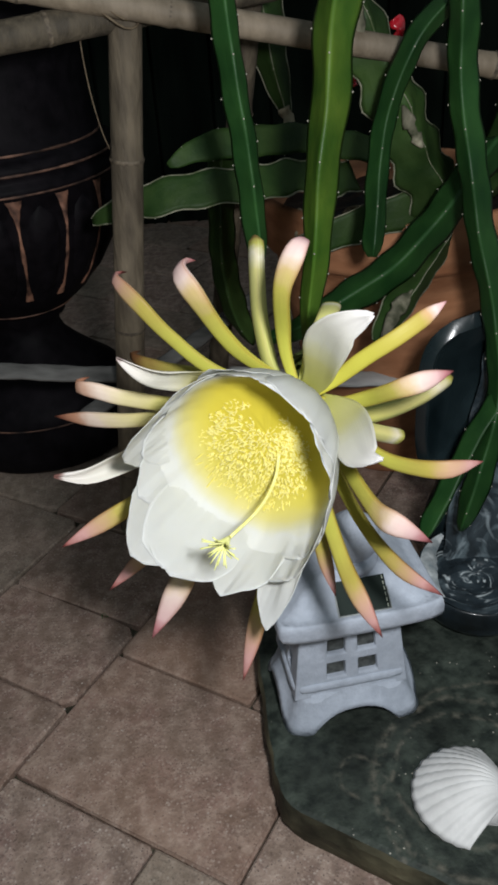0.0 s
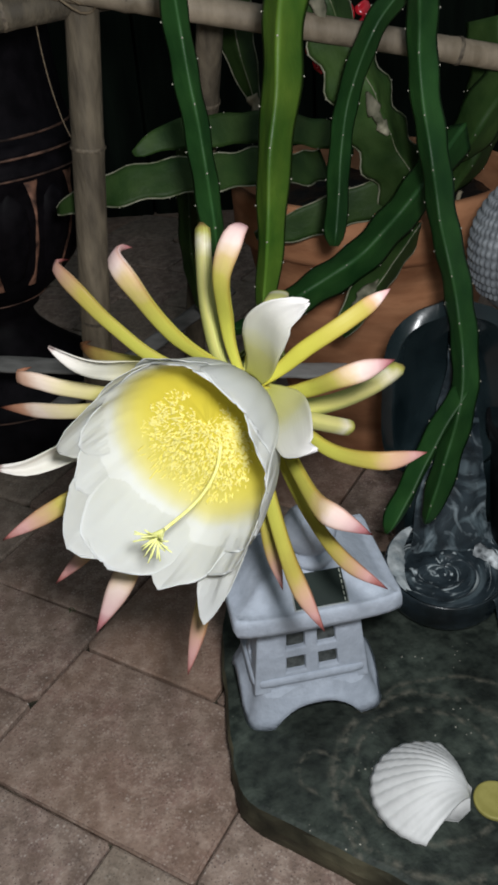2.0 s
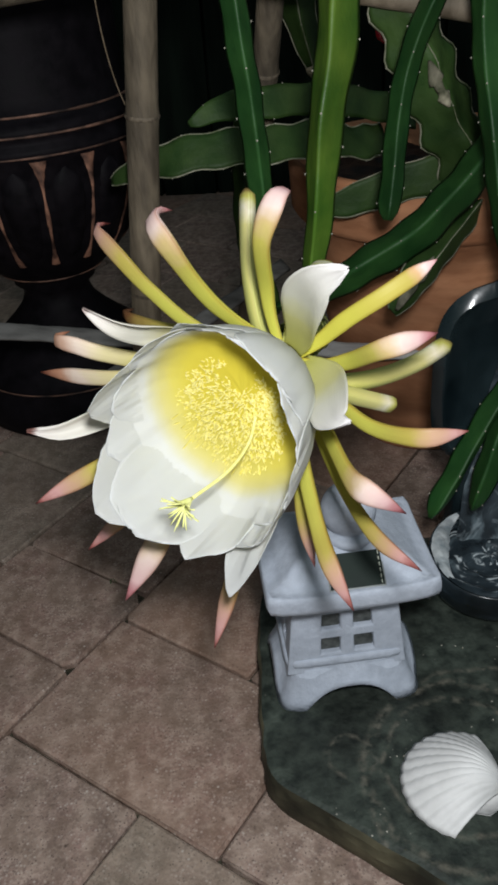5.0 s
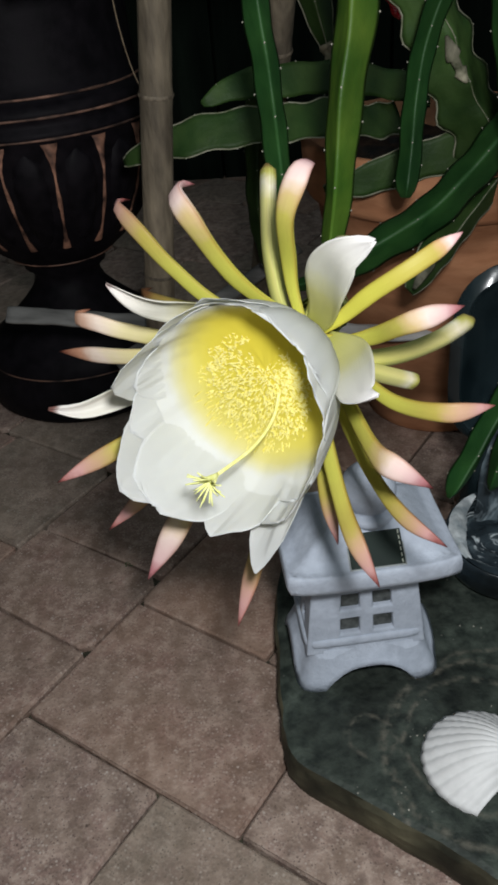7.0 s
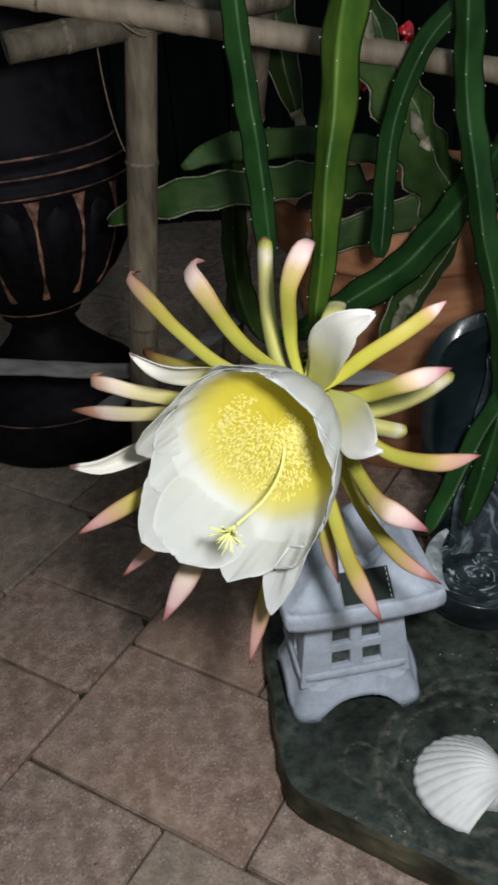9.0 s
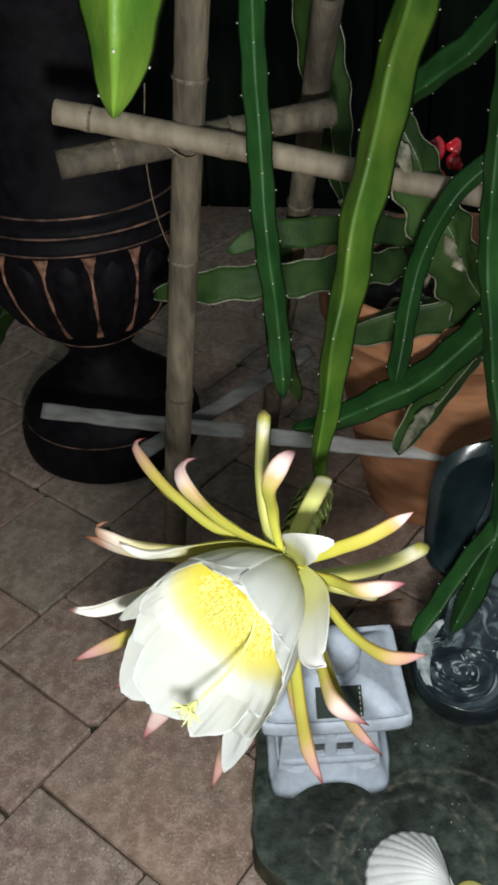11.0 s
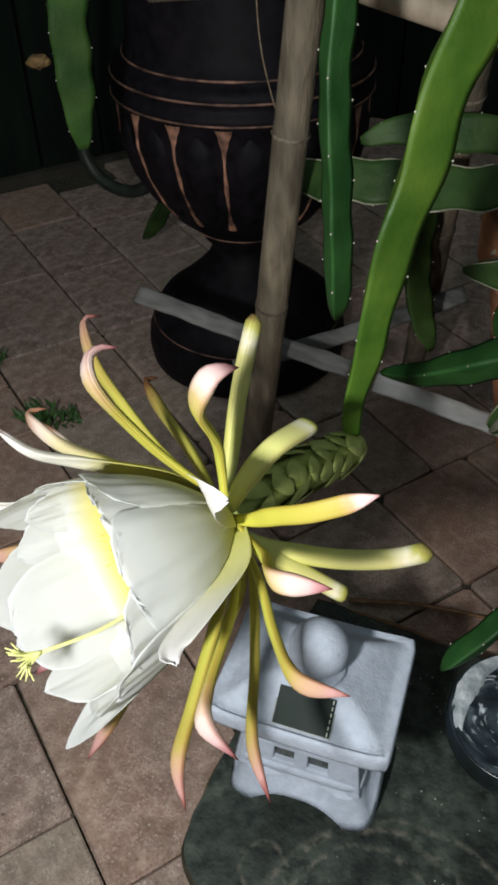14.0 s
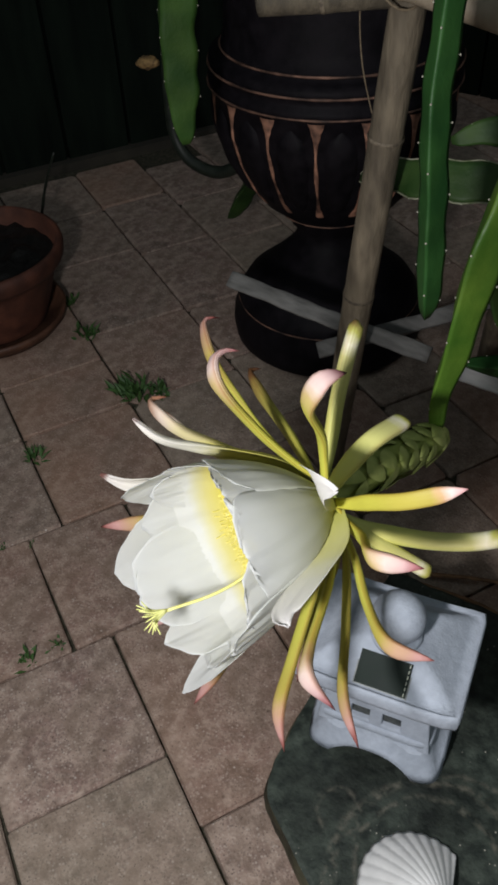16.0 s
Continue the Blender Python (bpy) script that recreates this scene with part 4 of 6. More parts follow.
loose_petal([(189.2, 0.0584, 0.0532), (189.0, 0.0861, 0.0856), (188.8, 0.1040, 0.1110), (185.0, 0.1165, 0.1270)], 0.0085, W, 0.5, 5, label="narrow white petal with a dark upturned tip")
sepal([(80, 0.03, -0.005), (82, 0.046, -0.0244), (95, 0.04, -0.056)], 0.0076, L, blunt=True, thick=0.9)


def packed(theta, r):
    """Surface of the packed threads: a funnel that runs out along the wall of the cup."""
    floor_ = 0.054 - 0.20 * r * math.cos(radians(theta - 60))
    side = -0.044 * math.log(max(0.02, 1 - (r + 0.0021) / 0.068))
    return floor_ + 0.010 * math.log(1 + math.exp((side - floor_) / 0.010))


def stamens():
    rng = random.Random(12)
    v, f, av = [], [], []
    for k in range(2600):
        th = rng.uniform(0, 360)
        low = 0.5 - 0.5 * math.cos(radians(th - 55))
        r1 = (0.020 + 0.027 * low) * rng.random() ** 0.6 * rng.uniform(0.85, 1.12)
        a = radians(th)
        deep = math.exp(-((r1 * math.cos(a) + 0.002) ** 2 + (r1 * math.sin(a) - 0.016) ** 2) / 0.019 ** 2)
        if rng.random() < 1.2 * deep:
            continue
        h1 = packed(th, r1) + 0.0002 + 0.0020 * rng.random() * low
        p0, p1 = bloom_at(th + rng.uniform(-14, 14), r1 * 0.55 + 0.003, h1 - 0.026), bloom_at(th, r1, h1)
        mid = p0.lerp(p1, 0.6) - FW * 0.002 + (p1 - p0).cross(FW).normalized() * rng.uniform(-0.002, 0.002)
        o = len(v)
        for q, s in ((p0, 0.0), (mid, 0.5), (p1, 1.0)):
            for j in range(3):
                b = 2.094 * j
                v.append(q + (FU * math.cos(b) + FV * math.sin(b)) * (0.0006 - 0.0001 * s))
        for i in range(2):
            for j in range(3):
                f.append((o + i * 3 + j, o + i * 3 + (j + 1) % 3, o + (i + 1) * 3 + (j + 1) % 3, o + (i + 1) * 3 + j))
        d = (FU * math.cos(a) + FV * math.sin(a)) * 0.9 + FW * 0.25 + Vector((rng.uniform(-.9, .9), rng.uniform(-.9, .9), rng.uniform(-.9, .9)))
        av.append((p1, d.normalized(), rng.uniform(0.0016, 0.0036)))
    ob = in_flower(mesh_ob("stamen_mass", v, f, STAMEN, flower, label="dense mass of yellow stamen threads"))
    ob["kind"] = "stuff"
    v, f = [], []
    for p, d, ln_ in av:
        x = d.orthogonal().normalized()
        y = d.cross(x)
        o = len(v)
        for s, w in ((-0.5, 0.3), (-0.2, 1.0), (0.2, 1.0), (0.5, 0.3)):
            for j in range(5):
                b = 6.283 * j / 5
                v.append(p + d * (s * ln_) + (x * math.cos(b) + y * math.sin(b)) * 0.00030 * w)
        for i in range(3):
            for j in range(5):
                f.append((o + i * 5 + j, o + i * 5 + (j + 1) % 5, o + (i + 1) * 5 + (j + 1) % 5, o + (i + 1) * 5 + j))
        f += [tuple(o + 4 - j for j in range(5)), tuple(o + 15 + j for j in range(5))]
    ob2 = in_flower(mesh_ob("pollen_mass", v, f, ANTHER, flower, label="creamy yellow pollen tips"))
    ob2["kind"] = "stuff"
    # the packed threads under the tips, running down into the throat and out to the wall
    v, f, uv = [], [], []
    ni, nj = 30, 132
    for i in range(ni):
        s = i / (ni - 1)
        for j in range(nj):
            th = 360.0 * j / nj
            top = min(0.092, 0.86 * np.interp(th, [c[0] for c in CUP], [c[2] for c in CUP], period=360))
            r = 0.0005 + (cup(top) - 0.0023) * s ** 0.8
            h = packed(th, r) + 0.0005 * noise.noise((r * 90, j * 0.3, 2.0)) * (1 - s)
            v.append(bloom_at(th, r + min(1.0, h / 0.10) * fold(th, h) * s ** 2 + (wall(th, h) - max(0.006, cup(h))) * s ** 4 + 0.0012 * max(0.0, s - 0.92) / 0.08, h))
            uv.append((j / nj, min(1.0, max(0.0, (h - 0.0475) / 0.036, 0.95 * s ** 4))))
    for i in range(ni - 1):
        f += [(i * nj + j, i * nj + (j + 1) % nj, (i + 1) * nj + (j + 1) % nj, (i + 1) * nj + j) for j in range(nj)]
    in_flower(mesh_ob("throat", v, f, THROAT, flower, uv, label="packed yellow stamen threads lining the throat"))


stamens()


def style():
    pts = [bloom_at(60, 0.010, 0.040), bloom_at(320, 0.008, 0.050), bloom_at(301, 0.021, 0.068), bloom_at(306, 0.024, 0.096), bloom_at(313, 0.0195, 0.131)]
    v, f, uv, _ = sweep(pts, 18, lambda u, a: (0.0010 * math.cos(a), 0.0010 * math.sin(a)), 8, FU)
    st = in_flower(mesh_ob("style", v, f, STYLE, flower, label="pale yellow style ending in a starry stigma"))
    tip = pts[-1]
    rng = random.Random(3)
    for k in range(24):
        a = 2 * math.pi * k / 24 + rng.uniform(-0.15, 0.15)
        out = FU * math.cos(a) + FV * math.sin(a)
        ln_ = rng.uniform(0.009, 0.0150)
        p = [tip - FW * 0.002, tip + out * ln_ * 0.30 + FW * 0.007, tip + out * ln_ * 0.8 + FW * (0.011 + rng.uniform(-0.004, 0.004))]
        v, f, uv, _ = sweep(p, 7, lambda u, b: (0.0009 * (1 - 0.6 * u) * math.cos(b), 0.0009 * (1 - 0.6 * u) * math.sin(b)), 6, FW)
        mesh_ob("stigma_lobe", v, f, STIGMA, st)


style()


def ovary():
    """The scaly tube behind the flower, hanging from the stem."""
    path = [FO + FW * 0.012, Vector((0.127, 0.575, 0.388)), Vector((0.131, 0.628, 0.366)), Vector((0.1335, 0.664, 0.350)), Vector((0.134, 0.680, 0.343))]

    def girth(u):
        return 0.0085 + 0.0052 * math.sin(min(1, u * 1.15) * math.pi * 0.62) if u < 0.9 else 0.0129 - (u - 0.9) * 0.06
    v, f, uv, _ = sweep(path, 26, lambda u, a: (girth(u) * math.cos(a), girth(u) * math.sin(a)), 18, (0, 0, 1))
    tube = in_flower(mesh_ob("flower_tube", v, f, OVARY, flower, uv, label="scaly green flower tube"))
    c, _ = spline(path, 60)
    t, sd, nr = frames(c, (0, 0, 1))
    k = 0
    for ring in range(9):
        u = 0.22 + 0.090 * ring
        i = min(58, int(u * 59))
        for j in range(5):
            a = 2 * math.pi * (j + 0.5 * (ring % 2)) / 5 + 0.30 * math.sin(ring * 2.1 + j)
            out = Vector(sd[i] * math.cos(a) + nr[i] * math.sin(a))
            side = out.cross(-Vector(t[i]))
            ln_, w = 0.021 + 0.004 * math.sin(ring * 3.7 + j * 1.9), 0.0092 + 0.0012 * math.sin(ring + j * 2.3)
            vv, ff = [], []
            for p in range(7):
                s = p / 6
                half = w * (0.85 + 0.3 * s) * (1 - s ** 2.2) + 0.0004
                for q in (-1.0, -0.5, 0.0, 0.5, 1.0):
                    lift = 0.0006 + 0.0026 * s + 0.0014 * (1 - q * q) - 0.0022 * q * q * (1 - s)
                    vv.append(Vector(c[i]) + out * (girth(u) - 0.0004 + lift) - Vector(t[i]) * (ln_ * s) + side * (half * q))
            for p in range(6):
                ff += [(p * 5 + q, p * 5 + q + 1, p * 5 + q + 6, p * 5 + q + 5) for q in range(4)]
            mesh_ob("bract", vv, ff, SCALE, tube)
    return tube


ovary()

# ---- cactus stems ----


climbing_cactus = thing("climbing_cactus", "sprawling green climbing cactus with three-ribbed stems grown over a bamboo trellis", "cactus", at=(0.275, 1.10, 0.345))
hanging_cactus = thing("hanging_cactus", "dark hanging cactus with broad notched stems beside the urn", "cactus", at=(-0.28, 0.90, 0.60))


def cactus_stem(pts, width, material=STEM, label="", tip=True, taper=0.35, flat=0.0, hint=(0, -1, 0.2), edge=False, wave=0.05, end_small=0.2, plant=None, pitch=0.045):
    """A three-ribbed climbing cactus stem: pts from top to tip, width from rib to rib."""
    seg = 36
    ph = (pts[0][0] * 91 + pts[0][1] * 37) % 6.28
    _, length = spline(pts, 8)
    R = width * 0.56

    def sect(u, a):
        s = u * length
        k = 1.0
        if tip and u > 1 - taper:
            k = end_small + (1 - end_small) * math.cos((u - 1 + taper) / taper * math.pi / 2) ** 0.7
        rib = 0.5 + 0.5 * math.cos(3 * a)
        mid = (a % (2 * math.pi / 3)) - math.pi / 3
        face = 0.51 / math.cos(mid)
        scallop_ = wave * math.cos(2 * math.pi * s / pitch + ph + 2.1 * (round(3 * a / 6.283) % 3)) * rib ** 3
        r = R * (min(face, 0.88 + 0.12 * rib ** 2) + scallop_ * 1.25) * k
        x, y = r * math.sin(a), r * math.cos(a)
        wob = 0.03 * R * math.sin(s * 60 + ph)
        return x + wob, y * (1 - flat) + wob * 0.5
    n = max(24, int(length / 0.007))
    v, f, uv, _ = sweep(pts, n, sect, seg, hint)
    plant = plant or climbing_cactus
    ob = mesh_ob("stem", v, f, material, plant, uv, label=label)
    ob.matrix_parent_inverse = Matrix.Translation(plant.location).inverted()
    # areoles along each rib
    c, _ = spline(pts, n)
    t, sd, nr = frames(c, hint)
    spots, edge_pts = [], [[], [], []]
    for rib in range(3):
        s = ((-ph - 2.1 * rib) / (2 * math.pi) % 1.0) * pitch
        while s < length - 0.006:
            u = s / length
            i = min(n - 1, int(u * (n - 1) + 0.5))
            x, y = sect(u, 2 * math.pi * rib / 3)
            spots.append(c[i] + sd[i] * x + nr[i] * y)
            s += pitch
    bv, bf = balls(spots, 0.0008)
    ar = mesh_ob("areole_row", bv, bf, AREOLE, ob, label="tiny pale spine cushions along the ribs")
    ar["kind"] = "stuff"
    if edge:
        ev, ef = [], []
        for rib in range(3):
            o = len(ev)
            for i in range(n):
                u = i / (n - 1)
                x, y = sect(u, 2 * math.pi * rib / 3)
                p, q = c[i] + sd[i] * x + nr[i] * y, sd[i] * x + nr[i] * y
                q = q / (np.linalg.norm(q) + 1e-9)
                sdv = np.cross(t[i], q)
                ev += [p - q * 0.0010 - sdv * 0.0008, p - q * 0.0010 + sdv * 0.0008, p + q * 0.0006]
            for i in range(n - 1):
                for j in range(3):
                    ef.append((o + i * 3 + j, o + i * 3 + (j + 1) % 3, o + (i + 1) * 3 + (j + 1) % 3, o + (i + 1) * 3 + j))
        mesh_ob("corky_edge", ev, ef, RIM_PALE, ob, label="pale corky rib edge")
    return ob


# the stem that bears the flower
cactus_stem([(0.2115, 0.8, 0.83), (0.1825, 0.745, 0.72), (0.1645, 0.71, 0.634), (0.1585, 0.697, 0.606), (0.1545, 0.687, 0.576), (0.1505, 0.68, 0.543), (0.1455, 0.671, 0.508), (0.1415, 0.665, 0.468), (0.1365, 0.664, 0.421), (0.1335, 0.662, 0.388), (0.1325, 0.666, 0.36)], 0.035, STEM_LIGHT, "long bright green three-ribbed cactus stem bearing the flower", taper=0.75, end_small=0.30, hint=(-0.22, -1, 0.1), pitch=0.066, wave=0.06)
cactus_stem([(0.068, 0.765, 0.78), (0.074, 0.742, 0.68), (0.079, 0.727, 0.621), (0.082, 0.717, 0.59), (0.085, 0.713, 0.556), (0.09, 0.712, 0.517), (0.093, 0.712, 0.475), (0.095, 0.714, 0.421)], 0.0215, STEM, "slender dark green cactus stem hanging above the flower", taper=0.09, end_small=0.35, hint=(0.2, -1, 0.2))
cactus_stem([(0.272, 0.83, 0.606), (0.257, 0.826, 0.596), (0.236, 0.822, 0.57), (0.217, 0.822, 0.524), (0.209, 0.812, 0.483), (0.204, 0.797, 0.442), (0.199, 0.776, 0.402)], 0.0215, STEM, "short dark green cactus stem hanging from the trellis rail", taper=0.07, end_small=0.4)
cactus_stem([(0.334, 0.9, 0.465), (0.304, 0.876, 0.437), (0.268, 0.856, 0.398), (0.233, 0.843, 0.368), (0.198, 0.834, 0.348), (0.16, 0.832, 0.325), (0.122, 0.832, 0.306), (0.092, 0.834, 0.296)], 0.038, STEM, "dark green cactus stem slanting down across the terracotta pot", taper=0.45, hint=(0, -1, 0.6))
cactus_stem([(0.266, 0.8, 0.8), (0.266, 0.785, 0.68), (0.268, 0.78, 0.61), (0.271, 0.784, 0.555), (0.279, 0.773, 0.498), (0.291, 0.762, 0.431), (0.304, 0.748, 0.372), (0.314, 0.733, 0.312), (0.31, 0.712, 0.265), (0.296, 0.695, 0.212), (0.276, 0.676, 0.156)], 0.0265, STEM, "long dark green cactus stem curling down beside the fountain", taper=0.06, hint=(-0.3, -1, 0.2))
cactus_stem([(0.312, 0.716, 0.278), (0.289, 0.699, 0.248), (0.262, 0.675, 0.208), (0.235, 0.65, 0.167)], 0.0205, STEM, "short side branch of cactus drooping over the slab", taper=0.16)
cactus_stem([(-0.088, 0.948, 0.4), (-0.041, 0.936, 0.418), (0.014, 0.932, 0.43), (0.074, 0.945, 0.43), (0.129, 0.985, 0.425), (0.169, 1.03, 0.408), (0.204, 1.07, 0.4)][::-1], 0.054, STEM_OLD, "broad old cactus stem lying across the trellis with a pale notched edge", taper=0.3, flat=0.35, hint=(0, -0.25, 1), edge=True, wave=0.07)
cactus_stem([(0.244, 1.1, 0.42), (0.164, 1.05, 0.45), (0.094, 1.01, 0.462), (0.034, 0.985, 0.462), (-0.001, 0.965, 0.452)], 0.045, STEM_OLD, "old cactus stem lying behind the trellis rail", taper=0.3, flat=0.3, hint=(0, -0.3, 1))
cactus_stem([(0.299, 0.94, 0.39), (0.266, 0.916, 0.455), (0.236, 0.9, 0.515), (0.21, 0.89, 0.57), (0.188, 0.886, 0.612), (0.176, 0.885, 0.64)], 0.064, STEM_OLD, "wide flat cactus stem with scarred pale edges behind the rail", taper=0.55, flat=0.55, hint=(0.45, -0.9, 0), edge=True, wave=0.12)
cactus_stem([(0.349, 0.975, 0.43), (0.304, 0.955, 0.412), (0.254, 0.94, 0.4), (0.209, 0.935, 0.388), (0.164, 0.93, 0.376), (0.126, 0.928, 0.366)], 0.048, STEM_OLD, "thick old cactus stem growing over the rim of the terracotta pot", taper=0.4, flat=0.2, hint=(0, -0.5, 0.8), edge=True)
cactus_stem([(0.349, 1, 0.385), (0.314, 0.955, 0.372), (0.279, 0.9, 0.35), (0.244, 0.845, 0.333), (0.207, 0.785, 0.31)], 0.034, STEM_OLD, "withered cactus stem drooping down the side of the pot", taper=0.25, flat=0.35, hint=(0.3, -0.8, 0.5), edge=True, end_small=0.35)
cactus_stem([(0.374, 0.96, 0.56), (0.379, 0.95, 0.5), (0.364, 0.955, 0.44), (0.344, 0.97, 0.4)], 0.055, STEM_OLD, "old cactus stem rising out of the pot", tip=False, flat=0.2)
cactus_stem([(0.424, 0.9, 0.56), (0.389, 0.905, 0.52), (0.359, 0.915, 0.475), (0.339, 0.93, 0.43)], 0.05, STEM_OLD, "old cactus stem leaning over the pot's rim", taper=0.3, flat=0.3)
cactus_stem([(0.304, 0.9, 0.76), (0.259, 0.92, 0.69), (0.214, 0.945, 0.645), (0.184, 0.962, 0.615), (0.164, 0.98, 0.562)], 0.030, STEM, "young cactus stem bending over the rail", taper=0.3)
cactus_stem([(-0.054, 0.83, 0.84), (-0.057, 0.833, 0.74), (-0.061, 0.835, 0.659)], 0.024, STEM, "slim dark cactus stem hanging above the bamboo post", taper=0.35)
cactus_stem([(0.085, 0.47, 0.95), (0.066, 0.476, 0.85), (0.052, 0.481, 0.785), (0.043, 0.484, 0.738)], 0.046, STEM_LIGHT, "bright green cactus stem hanging free with a blunt tip", taper=0.35, end_small=0.12, hint=(0.2, -1, 0.1))
cactus_stem([(-0.272, 0.897, 0.74), (-0.278, 0.895, 0.62), (-0.284, 0.893, 0.545), (-0.287, 0.892, 0.485), (-0.280, 0.890, 0.418)], 0.050, STEM_LIGHT_DULL, "broad hanging stem with notched edges", taper=0.25, flat=0.35, end_small=0.25, plant=hanging_cactus)
cactus_stem([(0.059, 1.03, 0.46), (0.049, 1.02, 0.36), (0.054, 1.02, 0.27), (0.079, 1.03, 0.2)], 0.034, STEM_OLD, "dark cactus stem hanging behind the bamboo trellis", taper=0.25)

def scar(pts, width, seed, label):
    """A pale dried patch lying on a stem."""
    rng = random.Random(seed)
    w = [rng.uniform(0.6, 1.3) for _ in range(8)]
    v, f, uv, _ = sweep(pts, 20, lambda u, a: (width * (0.25 + math.sin(math.pi * u)) * w[int(u * 7)] * math.cos(a), 0.0022 * math.sin(a)), 8, (0.1, -0.85, 0.5))
    ob = mesh_ob("dried_patch", v, f, DRY_DARK, climbing_cactus, uv, label=label)
    ob.matrix_parent_inverse = Matrix.Translation(climbing_cactus.location).inverted()


scar([(0.247, 0.832, 0.344), (0.228, 0.803, 0.335), (0.209, 0.772, 0.318)], 0.0065, 1, "withered cream-coloured side of a drooping stem")
scar([(0.262, 0.893, 0.470), (0.250, 0.888, 0.490), (0.240, 0.884, 0.512)], 0.006, 2, "pale scar on a flat stem")
scar([(0.200, 0.872, 0.575), (0.192, 0.870, 0.596), (0.184, 0.870, 0.615)], 0.007, 3, "pale scar on a flat stem")
cactus_stem([(0.085, 1.04, 0.74), (0.102, 1.04, 0.64), (0.114, 1.04, 0.572), (0.122, 1.04, 0.525), (0.134, 1.04, 0.476)], 0.052, STEM_OLD, "dark hanging stem narrowing to a withered tip", taper=0.6, flat=0.3, end_small=0.12, edge=True)
dv, df, duv, _ = sweep([(0.130, 1.036, 0.490), (0.136, 1.036, 0.474), (0.139, 1.034, 0.460), (0.142, 1.034, 0.443)], 24, lambda u, a: (0.0065 * (1 - 0.3 * u) * (1 + 0.3 * math.sin(19 * u + 3 * a)) * math.cos(a), 0.005 * (1 + 0.25 * math.sin(23 * u)) * math.sin(a)), 12)
dry = mesh_ob("withered_stem", dv, df, DRY, climbing_cactus, duv, label="dried pale brown stem tip")
dry.matrix_parent_inverse = Matrix.Translation(climbing_cactus.location).inverted()

# ---- bamboo trellis ----


def bamboo(name, a, b, r, label, nodes, material=BAMBOO, group="trellis poles"):
    """A cane from a to b with swollen joints at the given shares of its length and hollow ends."""
    a, b = Vector(a), Vector(b)
    length = (b - a).length
    n = max(30, int(length / 0.008))

    def rad(u):
        k = 1.0 + 0.03 * math.sin(u * 7)
        for q in nodes:
            d = (u - q) * length
            k += 0.08 * math.exp(-(d / 0.0045) ** 2) - 0.03 * math.exp(-((d - 0.008) / 0.005) ** 2)
        return r * k
    pts = [a.lerp(b, s) for s in np.linspace(0, 1, 7)]
    v, f, uv, _ = sweep(pts, n, lambda u, t: (rad(u) * math.cos(t), rad(u) * math.sin(t)), 20, (0.1, -1, 0.3))
    f = f[:-2]
    m = 20
    # hollow ends
    c0, c1 = np.array(pts[0]), np.array(pts[-1])
    for base, c in ((0, c0), ((n - 1) * m, c1)):
        k = len(v)
        d = np.array((b - a).normalized()) * (0.012 if base == 0 else -0.012)
        for j in range(m):
            v.append(c + (np.array(v[base + j]) - c) * 0.62)
            uv.append((0, 0))
        for j in range(m):
            v.append(c + (np.array(v[base + j]) - c) * 0.60 + d)
            uv.append((0, 0))
        for j in range(m):
            f.append((base + j, base + (j + 1) % m, k + (j + 1) % m, k + j))
            f.append((k + j, k + (j + 1) % m, k + m + (j + 1) % m, k + m + j))
        f.append(tuple(k + m + j for j in range(m)))
    ob = mesh_ob(name, v, f, material, uvs=uv)
    tagged(ob, label, "bamboo pole", group=group)
    for q in nodes:
        p = a.lerp(b, q)
        z = (b - a).normalized()
        x = z.orthogonal().normalized()
        y = z.cross(x)
        rv, rf = [], []
        for i, (dz, g) in enumerate(((-0.0020, 1.06), (0.0, 1.105), (0.0020, 1.06))):
            rv += [p + z * dz + (x * math.cos(2 * math.pi * j / 20) + y * math.sin(2 * math.pi * j / 20)) * r * g for j in range(20)]
        for i in range(2):
            rf += [(i * 20 + j, i * 20 + (j + 1) % 20, (i + 1) * 20 + (j + 1) % 20, (i + 1) * 20 + j) for j in range(20)]
        mesh_ob("joint_ring", rv, rf, NODE, ob)
    return ob


bamboo("bamboo_post", (-0.0935, 0.909, 0.0), (0.031, 0.851, 0.95), 0.0160, "upright weathered grey bamboo post of the trellis", [0.10, 0.31, 0.505, 0.70, 0.88])
bamboo("bamboo_rail", (-0.132, 0.842, 0.641), (0.52, 0.908, 0.499), 0.0116, "long pale bamboo rail lashed across the trellis", [0.05, 0.245, 0.47, 0.70, 0.9], BAMBOO_PALE)
bamboo("bamboo_rail", (-0.131, 0.826, 0.5965), (0.122, 0.930, 0.618), 0.0136, "short sawn bamboo rail end pointing past the post", [0.20, 0.62], BAMBOO_DARK)
bamboo("bamboo_post", (0.005, 1.20, 0.0), (0.115, 0.94, 0.72), 0.0145, "bamboo prop standing behind the trellis", [0.2, 0.45, 0.68, 0.85])
wrap_v, wrap_f = [], []
for k in range(3):
    c = Vector((-0.0235, 0.8735, 0.606 + 0.007 * k))
    pts = [c + Vector((0.024 * math.cos(a), 0.030 * math.sin(a), 0.010 * math.sin(2 * a))) for a in np.linspace(0, 2 * math.pi, 13)]
    v, f, uv, _ = sweep(pts, 30, lambda u, a: (0.0011 * math.cos(a), 0.0011 * math.sin(a)), 6, (0, 0, 1))
    wrap_f += [tuple(i + len(wrap_v) for i in q) for q in f]
    wrap_v += v
tagged(mesh_ob("twine_lashing", wrap_v, wrap_f, TWINE), "brown twine lashed round the rail and post", "twine")
